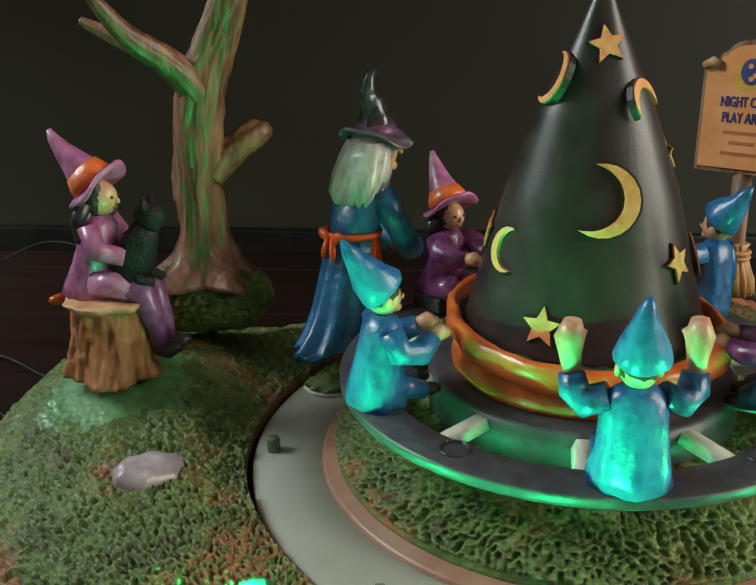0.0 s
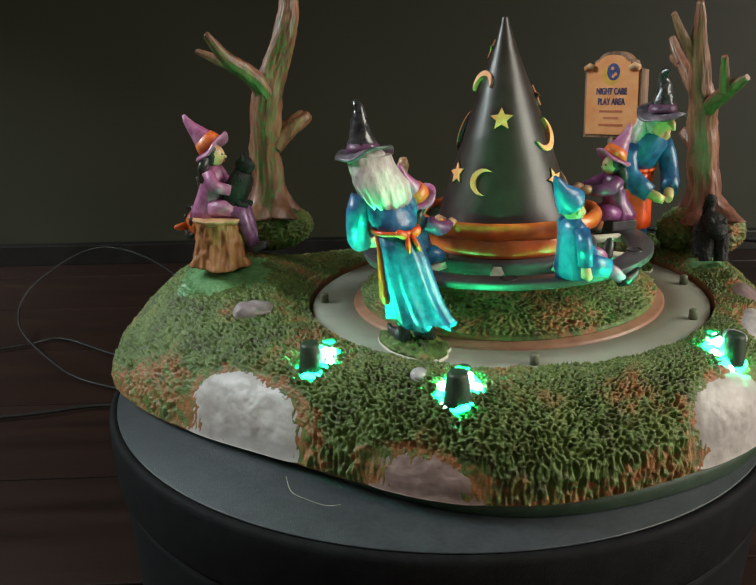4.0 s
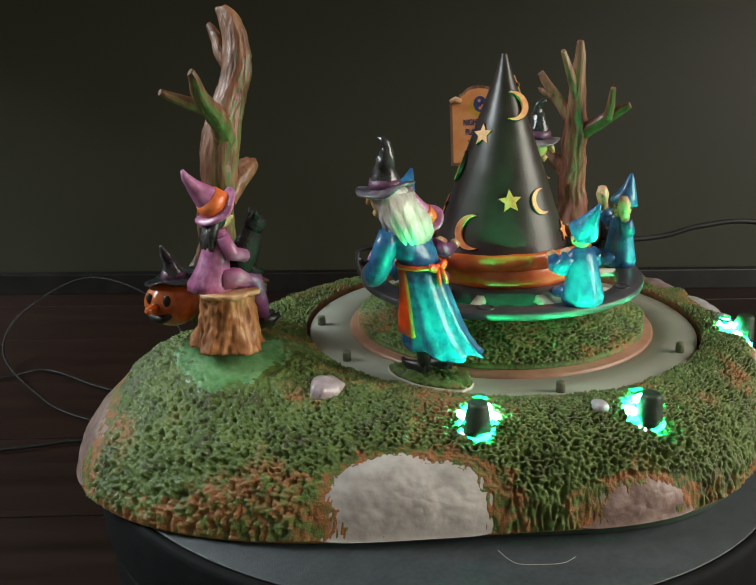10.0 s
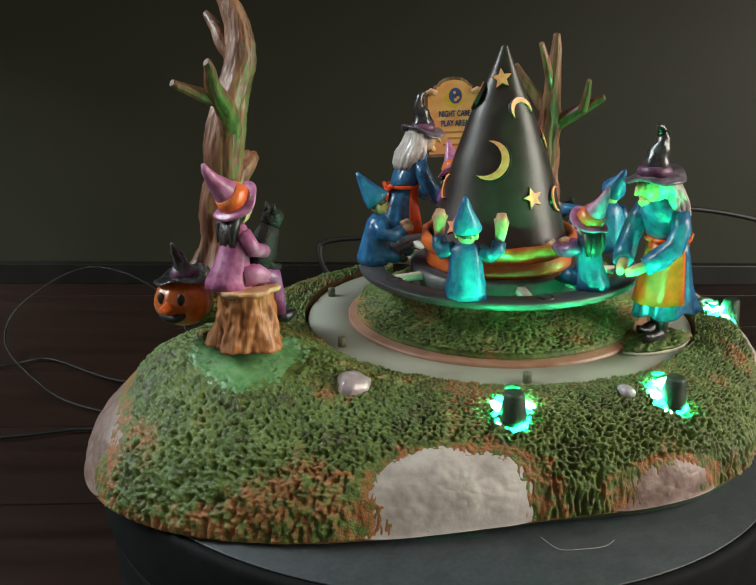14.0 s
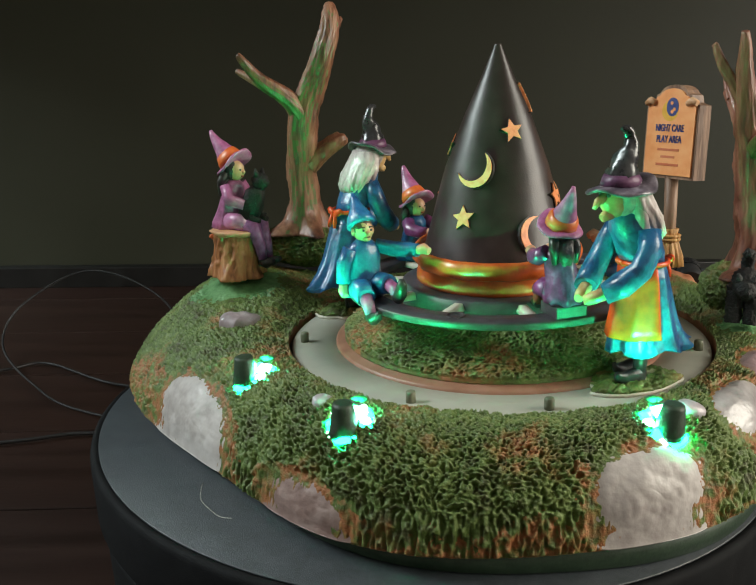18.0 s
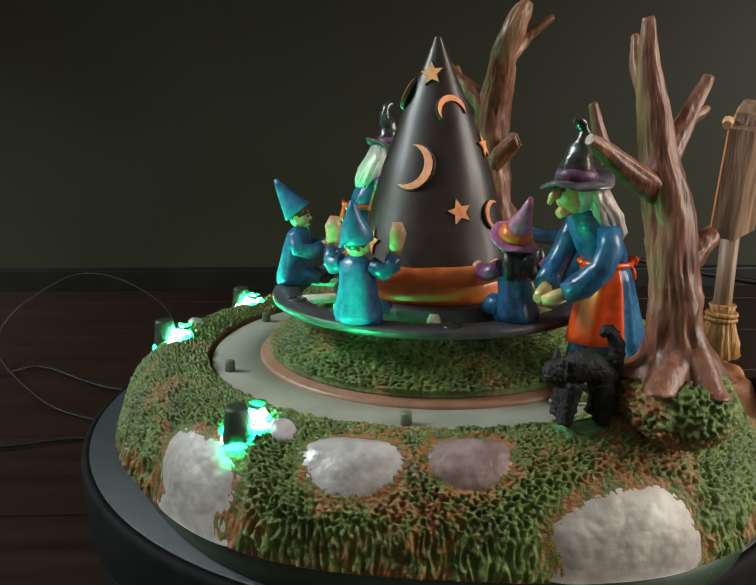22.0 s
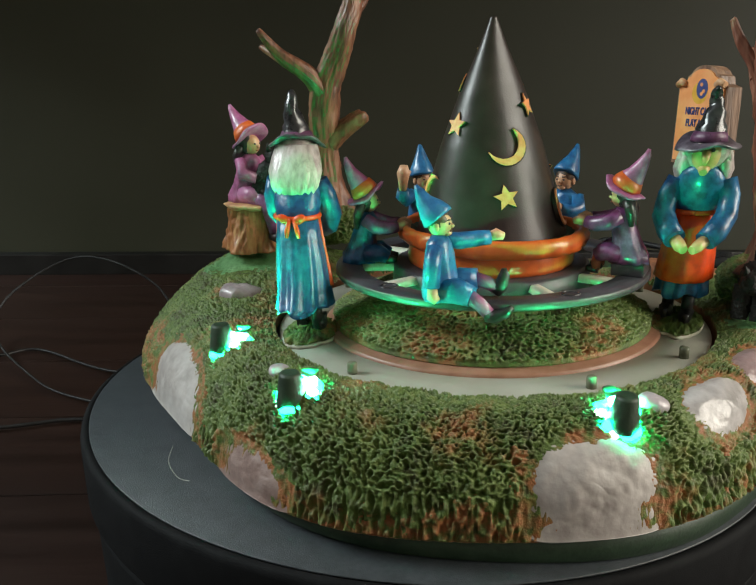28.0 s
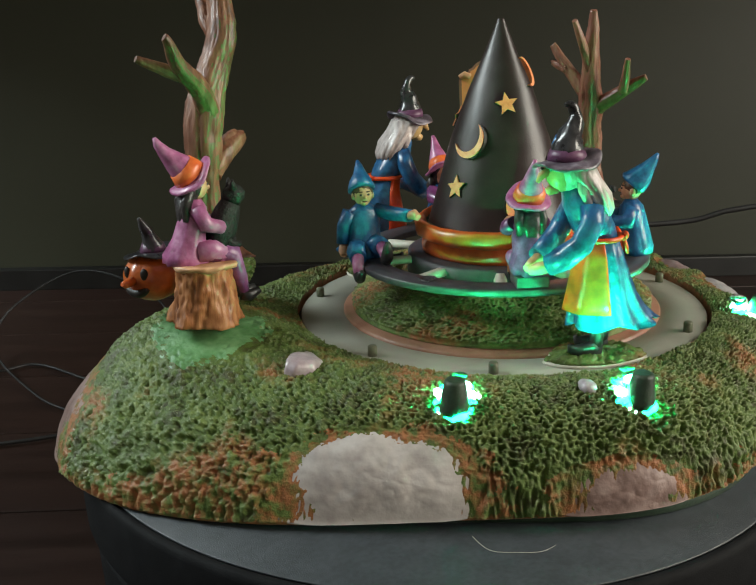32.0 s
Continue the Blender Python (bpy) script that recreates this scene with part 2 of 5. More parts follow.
M = {
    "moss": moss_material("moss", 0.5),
    "green_paint": paint("green_paint", [(0.07, 0.19, 0.06), (0.11, 0.27, 0.1), (0.17, 0.35, 0.15)], 250, 0.5, 0.4, 700, coat=0.2),
    "soil": paint("soil", [(0.2, 0.08, 0.03), (0.33, 0.14, 0.06), (0.42, 0.2, 0.1)], 200, 0.6, 0.5, 600),
    "stone_white": paint("stone_white", [(0.34, 0.3, 0.285), (0.45, 0.41, 0.39), (0.54, 0.5, 0.48)], 160, 0.5, 0.28, 420, coat=0.12),
    "stone_pink": paint("stone_pink", [(0.18, 0.11, 0.095), (0.26, 0.172, 0.15), (0.33, 0.235, 0.21)], 180, 0.5, 0.5, 420, coat=0.1),
    "stone_shiny": paint("stone_shiny", [(0.32, 0.295, 0.295), (0.46, 0.43, 0.43), (0.58, 0.55, 0.55)], 180, 0.36, 0.7, 420, coat=0.4),
    "stone_mauve": paint("stone_mauve", [(0.2, 0.13, 0.13), (0.3, 0.21, 0.21), (0.38, 0.28, 0.28)], 180, 0.36, 0.7, 420, coat=0.4),
    "clay": paint("clay", [(0.28, 0.1, 0.045), (0.42, 0.17, 0.085), (0.5, 0.24, 0.13)], 150, 0.55, 0.6, 500),
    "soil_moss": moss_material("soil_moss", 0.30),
    "bark_stump": paint("bark_stump", [(0.16, 0.052, 0.016), (0.39, 0.15, 0.05), (0.52, 0.25, 0.1)], 420, 0.5, 0.7, 700, coat=0.15, stretch=(1, 1, 0.16)),
    "stone_grey": paint("stone_grey", [(0.3, 0.26, 0.28), (0.45, 0.4, 0.43), (0.58, 0.54, 0.56)], 200, 0.35, 0.5, 500, coat=0.4),
    "bark_brown": paint("bark_brown", [(0.06, 0.022, 0.011), (0.18, 0.068, 0.034), (0.28, 0.13, 0.072)], 420, 0.5, 0.7, 700, coat=0.12, stretch=(1, 1, 0.16)),
    "bark_red": paint("bark_red", [(0.08, 0.026, 0.014), (0.19, 0.066, 0.038), (0.29, 0.125, 0.08)], 420, 0.45, 0.7, 700, coat=0.12, stretch=(1, 1, 0.16)),
    "wood_cut": paint("wood_cut", [(0.45, 0.22, 0.1), (0.6, 0.33, 0.17), (0.68, 0.42, 0.24)], 300, 0.5, 0.2),
    "ring_grey": paint("ring_grey", [(0.3, 0.3, 0.25), (0.37, 0.37, 0.31), (0.42, 0.42, 0.36)], 60, 0.42, 0.1, 900),
    # the pegs: ring grey with their shade put into the colour
    "ring_grey_shaded": paint("ring_grey_shaded", [(0.1, 0.11, 0.07), (0.15, 0.16, 0.1), (0.19, 0.2, 0.13)], 120, 0.45, 0.1),
    "ring_red": paint("ring_red", [(0.24, 0.11, 0.07), (0.32, 0.16, 0.1), (0.37, 0.2, 0.14)], 120, 0.4, 0.1),
    "disc_black": paint("disc_black", [(0.045, 0.043, 0.049), (0.062, 0.059, 0.067), (0.085, 0.08, 0.09)], 300, 0.4, 0.15, 1500),
    "cone_black": paint("cone_black", [(0.018, 0.0105, 0.0095), (0.026, 0.015, 0.0135), (0.036, 0.022, 0.02)], 160, 0.39, 0.1, 1600, coat=0.08),
    "cream": paint("cream", [(0.5, 0.48, 0.38), (0.62, 0.6, 0.5), (0.7, 0.68, 0.58)], 300, 0.5, 0.1),
    "orange": paint("orange", [(0.5, 0.085, 0.012), (0.68, 0.13, 0.02), (0.76, 0.19, 0.04)], 180, 0.35, 0.15, 600, coat=0.4),
    "star": paint("star", [(0.7, 0.22, 0.075), (0.86, 0.31, 0.12), (0.9, 0.4, 0.18)], 400, 0.45, 0.3, 900),
    "robe_blue": paint("robe_blue", [(0.006, 0.045, 0.13), (0.013, 0.115, 0.27), (0.022, 0.16, 0.33)], 330, 0.36, 0.7, 380, coat=0.32),
    "robe_sky": paint("robe_sky", [(0.01, 0.08, 0.22), (0.018, 0.15, 0.35), (0.03, 0.195, 0.41)], 330, 0.36, 0.7, 380, coat=0.32),
    "robe_purple": paint("robe_purple", [(0.1, 0.022, 0.08), (0.2, 0.05, 0.17), (0.32, 0.11, 0.29)], 330, 0.36, 0.4, 500, coat=0.45),
    "robe_pink": paint("robe_pink", [(0.28, 0.07, 0.18), (0.43, 0.13, 0.29), (0.5, 0.22, 0.38)], 330, 0.4, 0.4, 500, coat=0.35),
    "apron": paint("apron", [(0.62, 0.048, 0.004), (0.82, 0.075, 0.006), (0.88, 0.11, 0.012)], 250, 0.38, 0.3, 400, coat=0.3),
    "hair_brown": paint("hair_brown", [(0.04, 0.02, 0.01), (0.08, 0.04, 0.02), (0.13, 0.07, 0.035)], 500, 0.45, 0.6, 700, coat=0.2),
    "stocking": paint("stocking", [(0.2, 0.05, 0.02), (0.3, 0.085, 0.035), (0.36, 0.12, 0.05)], 400, 0.42, 0.3, 600, coat=0.25),
    "hat_orange": paint("hat_orange", [(0.6, 0.1, 0.02), (0.75, 0.15, 0.03), (0.8, 0.2, 0.05)], 300, 0.4, 0.3, 500, coat=0.3),
    "skin": paint("skin", [(0.5, 0.26, 0.14), (0.64, 0.36, 0.21), (0.72, 0.45, 0.28)], 300, 0.4, 0.15, coat=0.3),
    "skin_green": paint("skin_green", [(0.48, 0.29, 0.11), (0.6, 0.39, 0.16), (0.68, 0.48, 0.23)], 300, 0.4, 0.15, coat=0.3),
    "hair_white": paint("hair_white", [(0.38, 0.32, 0.305), (0.57, 0.505, 0.48), (0.7, 0.645, 0.62)], 500, 0.42, 0.7, 700, coat=0.35, stretch=(1, 1, 0.25)),
    "hair_dark": paint("hair_dark", [(0.015, 0.012, 0.012), (0.03, 0.025, 0.025), (0.06, 0.05, 0.05)], 500, 0.4, 0.7, 700, coat=0.3),
    "hat_black": paint("hat_black", [(0.012, 0.012, 0.014), (0.025, 0.025, 0.028), (0.06, 0.06, 0.065)], 400, 0.3, 0.4, 500, coat=0.5),
    "hat_brim": paint("hat_brim", [(0.05, 0.042, 0.055), (0.12, 0.098, 0.125), (0.26, 0.23, 0.27)], 260, 0.34, 0.4, 500, coat=0.45),
    "bark_green": paint("bark_green", [(0.07, 0.05, 0.016), (0.085, 0.115, 0.03), (0.16, 0.17, 0.065)], 420, 0.5, 0.7, 700, coat=0.12, stretch=(1, 1, 0.16)),
    "stone_pearl": paint("stone_pearl", [(0.33, 0.26, 0.28), (0.47, 0.39, 0.415), (0.6, 0.53, 0.55)], 200, 0.34, 0.5, 500, coat=0.5),
    "hat_band": paint("hat_band", [(0.07, 0.025, 0.06), (0.12, 0.045, 0.1), (0.17, 0.07, 0.14)], 400, 0.4, 0.2),
    "shoe": paint("shoe", [(0.012, 0.011, 0.012), (0.02, 0.02, 0.021), (0.04, 0.04, 0.04)], 400, 0.38, 0.3, coat=0.15),
    "black_fur": paint("black_fur", [(0.003, 0.003, 0.003), (0.006, 0.0055, 0.0055), (0.014, 0.013, 0.012)], 600, 0.65, 1.0, 1100, coat=0.03),
    "hood": paint("hood", [(0.016, 0.034, 0.018), (0.024, 0.048, 0.026), (0.034, 0.062, 0.035)], 500, 0.5, 0.2),
    "pumpkin": paint("pumpkin", [(0.38, 0.07, 0.008), (0.58, 0.13, 0.016), (0.66, 0.19, 0.03)], 200, 0.33, 0.25, coat=0.45),
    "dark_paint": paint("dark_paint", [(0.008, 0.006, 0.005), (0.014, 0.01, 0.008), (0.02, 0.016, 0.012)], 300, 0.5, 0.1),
    "sign_wood": paint("sign_wood", [(0.12, 0.062, 0.035), (0.26, 0.15, 0.092), (0.36, 0.225, 0.145)], 420, 0.5, 0.8, 700, stretch=(1, 1, 0.12)),
    "sign_face": paint("sign_face", [(0.74, 0.27, 0.085), (0.82, 0.33, 0.115), (0.86, 0.4, 0.16)], 150, 0.45, 0.15),
    "ink_blue": paint("ink_blue", [(0.02, 0.03, 0.12), (0.03, 0.045, 0.18), (0.05, 0.07, 0.22)], 300, 0.5, 0.0),
    "ink_red": paint("ink_red", [(0.5, 0.13, 0.05), (0.56, 0.16, 0.07), (0.6, 0.2, 0.1)], 300, 0.5, 0.0),
    "moon_yellow": paint("moon_yellow", [(0.62, 0.32, 0.03), (0.7, 0.38, 0.04), (0.75, 0.43, 0.06)], 300, 0.5, 0.0),
    "straw": paint("straw", [(0.3, 0.13, 0.03), (0.48, 0.24, 0.07), (0.58, 0.33, 0.12)], 500, 0.5, 0.7, 900, stretch=(1, 1, 0.15)),
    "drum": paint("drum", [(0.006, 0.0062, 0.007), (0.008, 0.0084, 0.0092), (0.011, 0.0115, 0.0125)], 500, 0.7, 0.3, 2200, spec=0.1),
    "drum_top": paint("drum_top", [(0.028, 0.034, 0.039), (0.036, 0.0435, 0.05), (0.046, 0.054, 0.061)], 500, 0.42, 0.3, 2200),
    "table_wood": paint("table_wood", [(0.013, 0.0052, 0.0035), (0.024, 0.0098, 0.0065), (0.037, 0.0163, 0.0107)], 22, 0.48, 0.25, 120, stretch=(0.25, 3, 1), spread=0.2),
    "wall_paint": paint("wall_paint", [(0.036, 0.0395, 0.025), (0.04, 0.0435, 0.028), (0.044, 0.048, 0.031)], 9, 0.5, 0.1, 160),
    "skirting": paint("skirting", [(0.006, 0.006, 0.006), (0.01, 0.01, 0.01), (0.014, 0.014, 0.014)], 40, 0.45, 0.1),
    "room_wall": paint("room_wall", [(0.3, 0.27, 0.23), (0.34, 0.31, 0.27), (0.37, 0.34, 0.3)], 8, 0.8, 0.1, 120),
    "cable": paint("cable", [(0.008, 0.008, 0.009), (0.012, 0.012, 0.013), (0.018, 0.018, 0.019)], 300, 0.55, 0.1),
    "led": glow("led", (0.012, 1.0, 0.3), 8000.0),
    "led_lens": glow("led_lens", (0.0012, 1.0, 0.36), 210.0),
    "led_core": glow("led_core", (0.4, 1.0, 0.78), 50.0),
}


# ---- mesh helpers: build in millimetres, linked in metres ----
class Shape:
    def __init__(self):
        self.bm, self.mats = bmesh.new(), []

    def slot(self, mat):
        if mat not in self.mats:
            self.mats.append(mat)
        return self.mats.index(mat)

    def rings(self, rings, mat, close=True, caps=True):
        """A skin through rings of points, each ring closed."""
        k = self.slot(mat)
        rows = [[self.bm.verts.new(p) for p in ring] for ring in rings]
        n = len(rows[0])
        for a, b in zip(rows, rows[1:]):
            for i in range(n):
                f = self.bm.faces.new((a[i], a[(i + 1) % n], b[(i + 1) % n], b[i]))
                f.material_index, f.smooth = k, True
        if caps:
            for row, flip in ((rows[0], True), (rows[-1], False)):
                f = self.bm.faces.new(list(reversed(row)) if flip else row)
                f.material_index, f.smooth = k, False
        return rows

    def tube(self, path, radii, mat, seg=12, wob=0.0, freq=0.3, squash=1.0, flute=0.0, flutes=5):
        """A tapered tube along a path; squash flattens it across its second axis."""
        path = [Vector(p) for p in path]
        rings = []
        up = Vector((0, 0, 1)) if abs((path[-1] - path[0]).normalized().z) < 0.9 else Vector((1, 0, 0))
        u = None
        for i, p in enumerate(path):
            d = (path[min(i + 1, len(path) - 1)] - path[max(i - 1, 0)]).normalized()
            v = d.cross(up if u is None else u).normalized() if u is None else (d.cross(u)).normalized()
            if u is None:
                u = v.cross(d).normalized()
            else:
                u = (u - d * u.dot(d)).normalized()
            v = d.cross(u).normalized()
            r = radii[i] if isinstance(radii, (list, tuple)) else radii
            ring = []
            for s in range(seg):
                a = 2 * math.pi * s / seg
                w = 1 + flute * math.cos(flutes * a + 0.8 * i)
                q = p + (u * math.cos(a) + v * math.sin(a) * squash) * r * w
                if wob:
                    q += (q - p) * wob * noise.noise(q * freq)
                ring.append(q)
            rings.append(ring)
        self.rings(rings, mat)
        return self

    def ball(self, c, r, mat, seg=14, turn=(0, 0, 0), wob=0.0, freq=0.3):
        r = (r, r, r) if isinstance(r, (int, float)) else r
        k = self.slot(mat)
        m = pose(c[0], c[1], c[2], *turn)
        got = bmesh.ops.create_uvsphere(self.bm, u_segments=seg, v_segments=max(6, seg * 2 // 3), radius=1)
        for v in got["verts"]:
            v.co = m @ Vector((v.co.x * r[0], v.co.y * r[1], v.co.z * r[2]))
            if wob:
                v.co += (v.co - Vector(c)) * wob * noise.noise(v.co * freq)
        for f in {f for v in got["verts"] for f in v.link_faces}:
            f.material_index, f.smooth = k, True
        return self

    def loft(self, levels, mat, seg=24, folds=0.0, nf=9, wob=0.0):
        """Levels of (x, y, z, rx, ry): upright body of oval rings; folds ripple it more towards the first level."""
        rings = []
        for i, (x, y, z, rx, ry) in enumerate(levels):
            fade = folds * (1 - i / max(len(levels) - 1, 1)) ** 0.8
            ring = []
            for s in range(seg):
                a = 2 * math.pi * s / seg
                w = 1 + fade * math.cos(nf * a + 0.5 * math.sin(3 * a))
                q = Vector((x + rx * w * math.cos(a), y + ry * w * math.sin(a), z))
                if wob:
                    q += Vector((q.x - x, q.y - y, 0)) * wob * noise.noise(q * 0.25)
                ring.append(q)
            rings.append(ring)
        self.rings(rings, mat)
        return self

    def lathe(self, profile, mat, seg=64, centre=(0, 0), wob=0.0, freq=0.4):
        rings = []
        for r, z in profile:
            ring = []
            for s in range(seg):
                a = 2 * math.pi * s / seg
                k = 1 + (wob * noise.noise(Vector((r * math.cos(a), r * math.sin(a), z)) * freq) if wob else 0)
                ring.append((centre[0] + r * k * math.cos(a), centre[1] + r * k * math.sin(a), z))
            rings.append(ring)
        self.rings(rings, mat, caps=profile[0] != profile[-1])
        return self

    def prism(self, outline, z0, z1, mat, m=None):
        k = self.slot(mat)
        m = m or Matrix()
        rows = [[self.bm.verts.new(m @ Vector((x, y, z))) for x, y in outline] for z in (z0, z1)]
        n = len(outline)
        fs = [self.bm.faces.new((rows[0][i], rows[0][(i + 1) % n], rows[1][(i + 1) % n], rows[1][i])) for i in range(n)]
        fs += [self.bm.faces.new(rows[1]), self.bm.faces.new(list(reversed(rows[0])))]
        for f in fs:
            f.material_index = k
        return self

    def box(self, c, size, mat, turn=(0, 0, 0), bevel=0.0):
        k = self.slot(mat)
        got = bmesh.ops.create_cube(self.bm, size=1, matrix=pose(*c, *turn) @ Matrix.Diagonal((*size, 1)))
        faces = {f for v in got["verts"] for f in v.link_faces}
        for f in faces:
            f.material_index = k
        if bevel:
            bmesh.ops.bevel(self.bm, geom=list({e for f in faces for e in f.edges}), offset=bevel, segments=2, affect="EDGES", profile=0.6, material=-1)
        return self

    def mesh(self, name):
        bmesh.ops.recalc_face_normals(self.bm, faces=self.bm.faces)
        data = bpy.data.meshes.new(name)
        self.bm.transform(Matrix.Scale(MM, 4))
        self.bm.to_mesh(data)
        self.bm.free()
        for k in self.mats:
            data.materials.append(M[k])
        return data


def thing(name, shape=None, at=None, label="", category="", group="", kind=""):
    ob = new(name, shape.mesh(name) if shape else None)
    if at is not None:
        ob.matrix_basis = at
    return tagged(ob, label, category, group, kind)


def part(name, shape, parent, label="", at=None):
    ob = new(name, shape.mesh(name) if isinstance(shape, Shape) else shape)
    ob.parent = parent
    if at is not None:
        ob.matrix_basis = at
    return tagged(ob, label) if label else ob


def spot(x, y, z, rz=0.0):
    """A pose from millimetres."""
    return pose(x * MM, y * MM, z * MM, 0, 0, rz)


RIDERS, SPINNERS = [], []


def rides(ob):
    """Turns with the turntable."""
    RIDERS.append((ob, ob.matrix_basis.copy()))
    return ob


def spins(ob):
    """Turns with the carousel on the turntable; placed round the hub."""
    SPINNERS.append((ob, ob.matrix_basis.copy()))
    return ob


# ---- room ----
WALL_Y, TABLE_Z = 0.673, -0.130


def room():
    planks = tagged(new("floor"), "dark red-brown wooden tabletop of wide planks with narrow dark joints", "tabletop", kind="structure")
    s = Shape()
    s.box((0, 0, -155), (3400, 3400, 40), "skirting")
    part("floor_slab", s, planks)
    y, n = -1500.0, 0
    rng = random.Random(4)
    while y < 670:
        w = 118.0
        shift = rng.uniform(-500, 500)
        s = Shape()
        s.box((0, 0, 0), (3300, w - 1.6, 8), "table_wood", bevel=0.9)
        part("plank", s, planks, at=spot(0, y + w / 2, -134 + rng.uniform(-0.15, 0.15)))
        y += w
    t = 60

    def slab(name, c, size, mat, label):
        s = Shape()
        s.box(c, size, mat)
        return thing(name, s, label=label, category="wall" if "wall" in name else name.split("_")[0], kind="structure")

    slab("wall_north", (0, WALL_Y * 1000 + t / 2 + 14, 800), (3400, t, 1900), "wall_paint", "plain dark olive-grey painted wall behind the turntable")
    slab("wall_south", (0, -1700 - t / 2, 800), (3400, t, 1900), "room_wall", "plain dim painted wall of the room")
    slab("ceiling", (0, -400, 1750 + t / 2), (3500, 2800, t), "room_wall", "plain dim painted ceiling of the room")
    # unseen board, added only to shade the upper part of the north wall
    slab("ceiling_soffit", (190, 430, 345), (1900, 500, 24), "skirting", "plain dark board out of view, added to shade the upper wall")
    s = Shape()
    s.box((0, WALL_Y * 1000 + 6, -118), (3300, 14, 25), "skirting", bevel=1.5)
    thing("baseboard", s, label="low black strip along the foot of the dark wall", category="baseboard", kind="structure")
    for name, x, cy, cz, w, h in (("wall_east", 1.7, -0.55, 0.75, 1.1, 1.2), ("wall_west", -1.7, 0.25, 1.15, 0.8, 0.7)):
        s = Shape()
        x0 = x * 1000 + (t / 2 if x > 0 else -t / 2)
        lo, hi, y0, y1 = (cz - h / 2) * 1000, (cz + h / 2) * 1000, (cy - w / 2) * 1000, (cy + w / 2) * 1000
        s.box((x0, (-1700 + y0) / 2, 800), (t, y0 + 1700, 1900), "room_wall")
        s.box((x0, (y1 + 740) / 2, 800), (t, 740 - y1, 1900), "room_wall")
        s.box((x0, (y0 + y1) / 2, (lo - 150) / 2), (t, y1 - y0, lo + 150), "room_wall")
        s.box((x0, (y0 + y1) / 2, (hi + 1750) / 2), (t, y1 - y0, 1750 - hi), "room_wall")
        thing(name, s, label="plain dim painted wall with a window opening", category="wall", kind="structure")


# ---- turntable ----
def turntable():
    base = tagged(new("motor_turntable"), "round matt-black plastic motor turntable standing on the wooden tabletop", "turntable")
    s = Shape()
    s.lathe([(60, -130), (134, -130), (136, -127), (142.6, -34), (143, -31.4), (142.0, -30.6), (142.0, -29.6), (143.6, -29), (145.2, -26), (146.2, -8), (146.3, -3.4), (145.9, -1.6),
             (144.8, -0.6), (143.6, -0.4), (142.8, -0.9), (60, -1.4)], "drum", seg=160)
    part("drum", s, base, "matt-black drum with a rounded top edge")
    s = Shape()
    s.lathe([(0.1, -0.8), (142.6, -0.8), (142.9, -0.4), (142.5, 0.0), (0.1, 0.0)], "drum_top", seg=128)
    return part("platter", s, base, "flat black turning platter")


# ---- the mossy ground of the ornament ----
STUMP, CAT = (-97.5, 14.5), (126.0, 4.0)


WAVES = [(-17.7, 4.6), (16.1, -5.5), (-6.7, 11.6), (1.3, -3.9), (-1.4, 2.7), (-0.7, -0.1), (0.4, 0.3)]


def outline(a):
    """The ground's outer radius round the hub, by direction."""
    return 128.9 + sum(c * math.cos(k * a) + s * math.sin(k * a) for k, (c, s) in enumerate(WAVES, 1))


def ground_top(x, y):
    h = 43.0 + 0.038 * (x - HUBX)
    h += 15 * math.exp(-(((x + 104) / 38) ** 2 + ((y - 30) / 42) ** 2))
    h += 6 * math.exp(-(((x - 122) / 22) ** 2 + ((y - 15) / 30) ** 2)) + 9 * math.exp(-(((x - 98) / 26) ** 2 + ((y - 66) / 22) ** 2))
    h += 2.0 * noise.noise(Vector((x, y, 0)) * 0.02)
    return h


HUBX, HUBY, HOLE = HUB[0] * 1000, HUB[1] * 1000, 86.5


def ground_point(a, u):
    """The ground's smooth surface at direction a round the hub, from its hole (u = 0) to its foot (u = 1)."""
    R = outline(a)
    x0, y0 = HUBX + HOLE * math.cos(a), HUBY + HOLE * math.sin(a)
    w = min(1.0, (R - HOLE) / 60.0)
    r = HOLE + (R - HOLE) * math.sin(u * math.pi / 2) ** (0.8 + 0.35 * w)
    x, y = HUBX + r * math.cos(a), HUBY + r * math.sin(a)
    f = (r - HOLE) / (R - HOLE)
    side = max(0.0, 1 - f ** 3.4) ** 0.62
    foot = 7.0 + 0.045 * x
    lip = 41.5 + 0.038 * (x - HUBX)
    top = ground_top(x, y)
    blend = min(1.0, (r - HOLE) / 14.0)
    z = foot + (lip * (1 - blend) + top * blend - foot) * side
    return Vector((x, y, z))


def ground_at(x, y):
    """The height of the smooth ground at a place."""
    a = math.atan2(y - HUBY, x - HUBX)
    d = math.hypot(x - HUBX, y - HUBY)
    lo, hi = 0.0, 1.0
    for _ in range(24):
        mid = (lo + hi) / 2
        p = ground_point(a, mid)
        if math.hypot(p.x - HUBX, p.y - HUBY) < d:
            lo = mid
        else:
            hi = mid
    return ground_point(a, lo).z


def moss_lift(p, amount=1.0, steep=0.0):
    """Cast moss: thin wandering ridges with pits between them, drawn out downhill where it is steep."""
    k = 1 - 0.8 * steep
    q = Vector((p.x, p.y, p.z * k)) * 0.6
    n1 = 1 - abs(noise.noise(q)) * 2.6
    n2 = 1 - abs(noise.noise(Vector((q.x * 2.1 + 7, q.y * 2.1, q.z * 2.0)))) * 2.2
    return amount * (1.45 * max(n1, -0.8) + 0.7 * max(n2, -0.8) + 1.0 * noise.noise(p * 0.11) + 0.5 * noise.noise(p * 0.3))


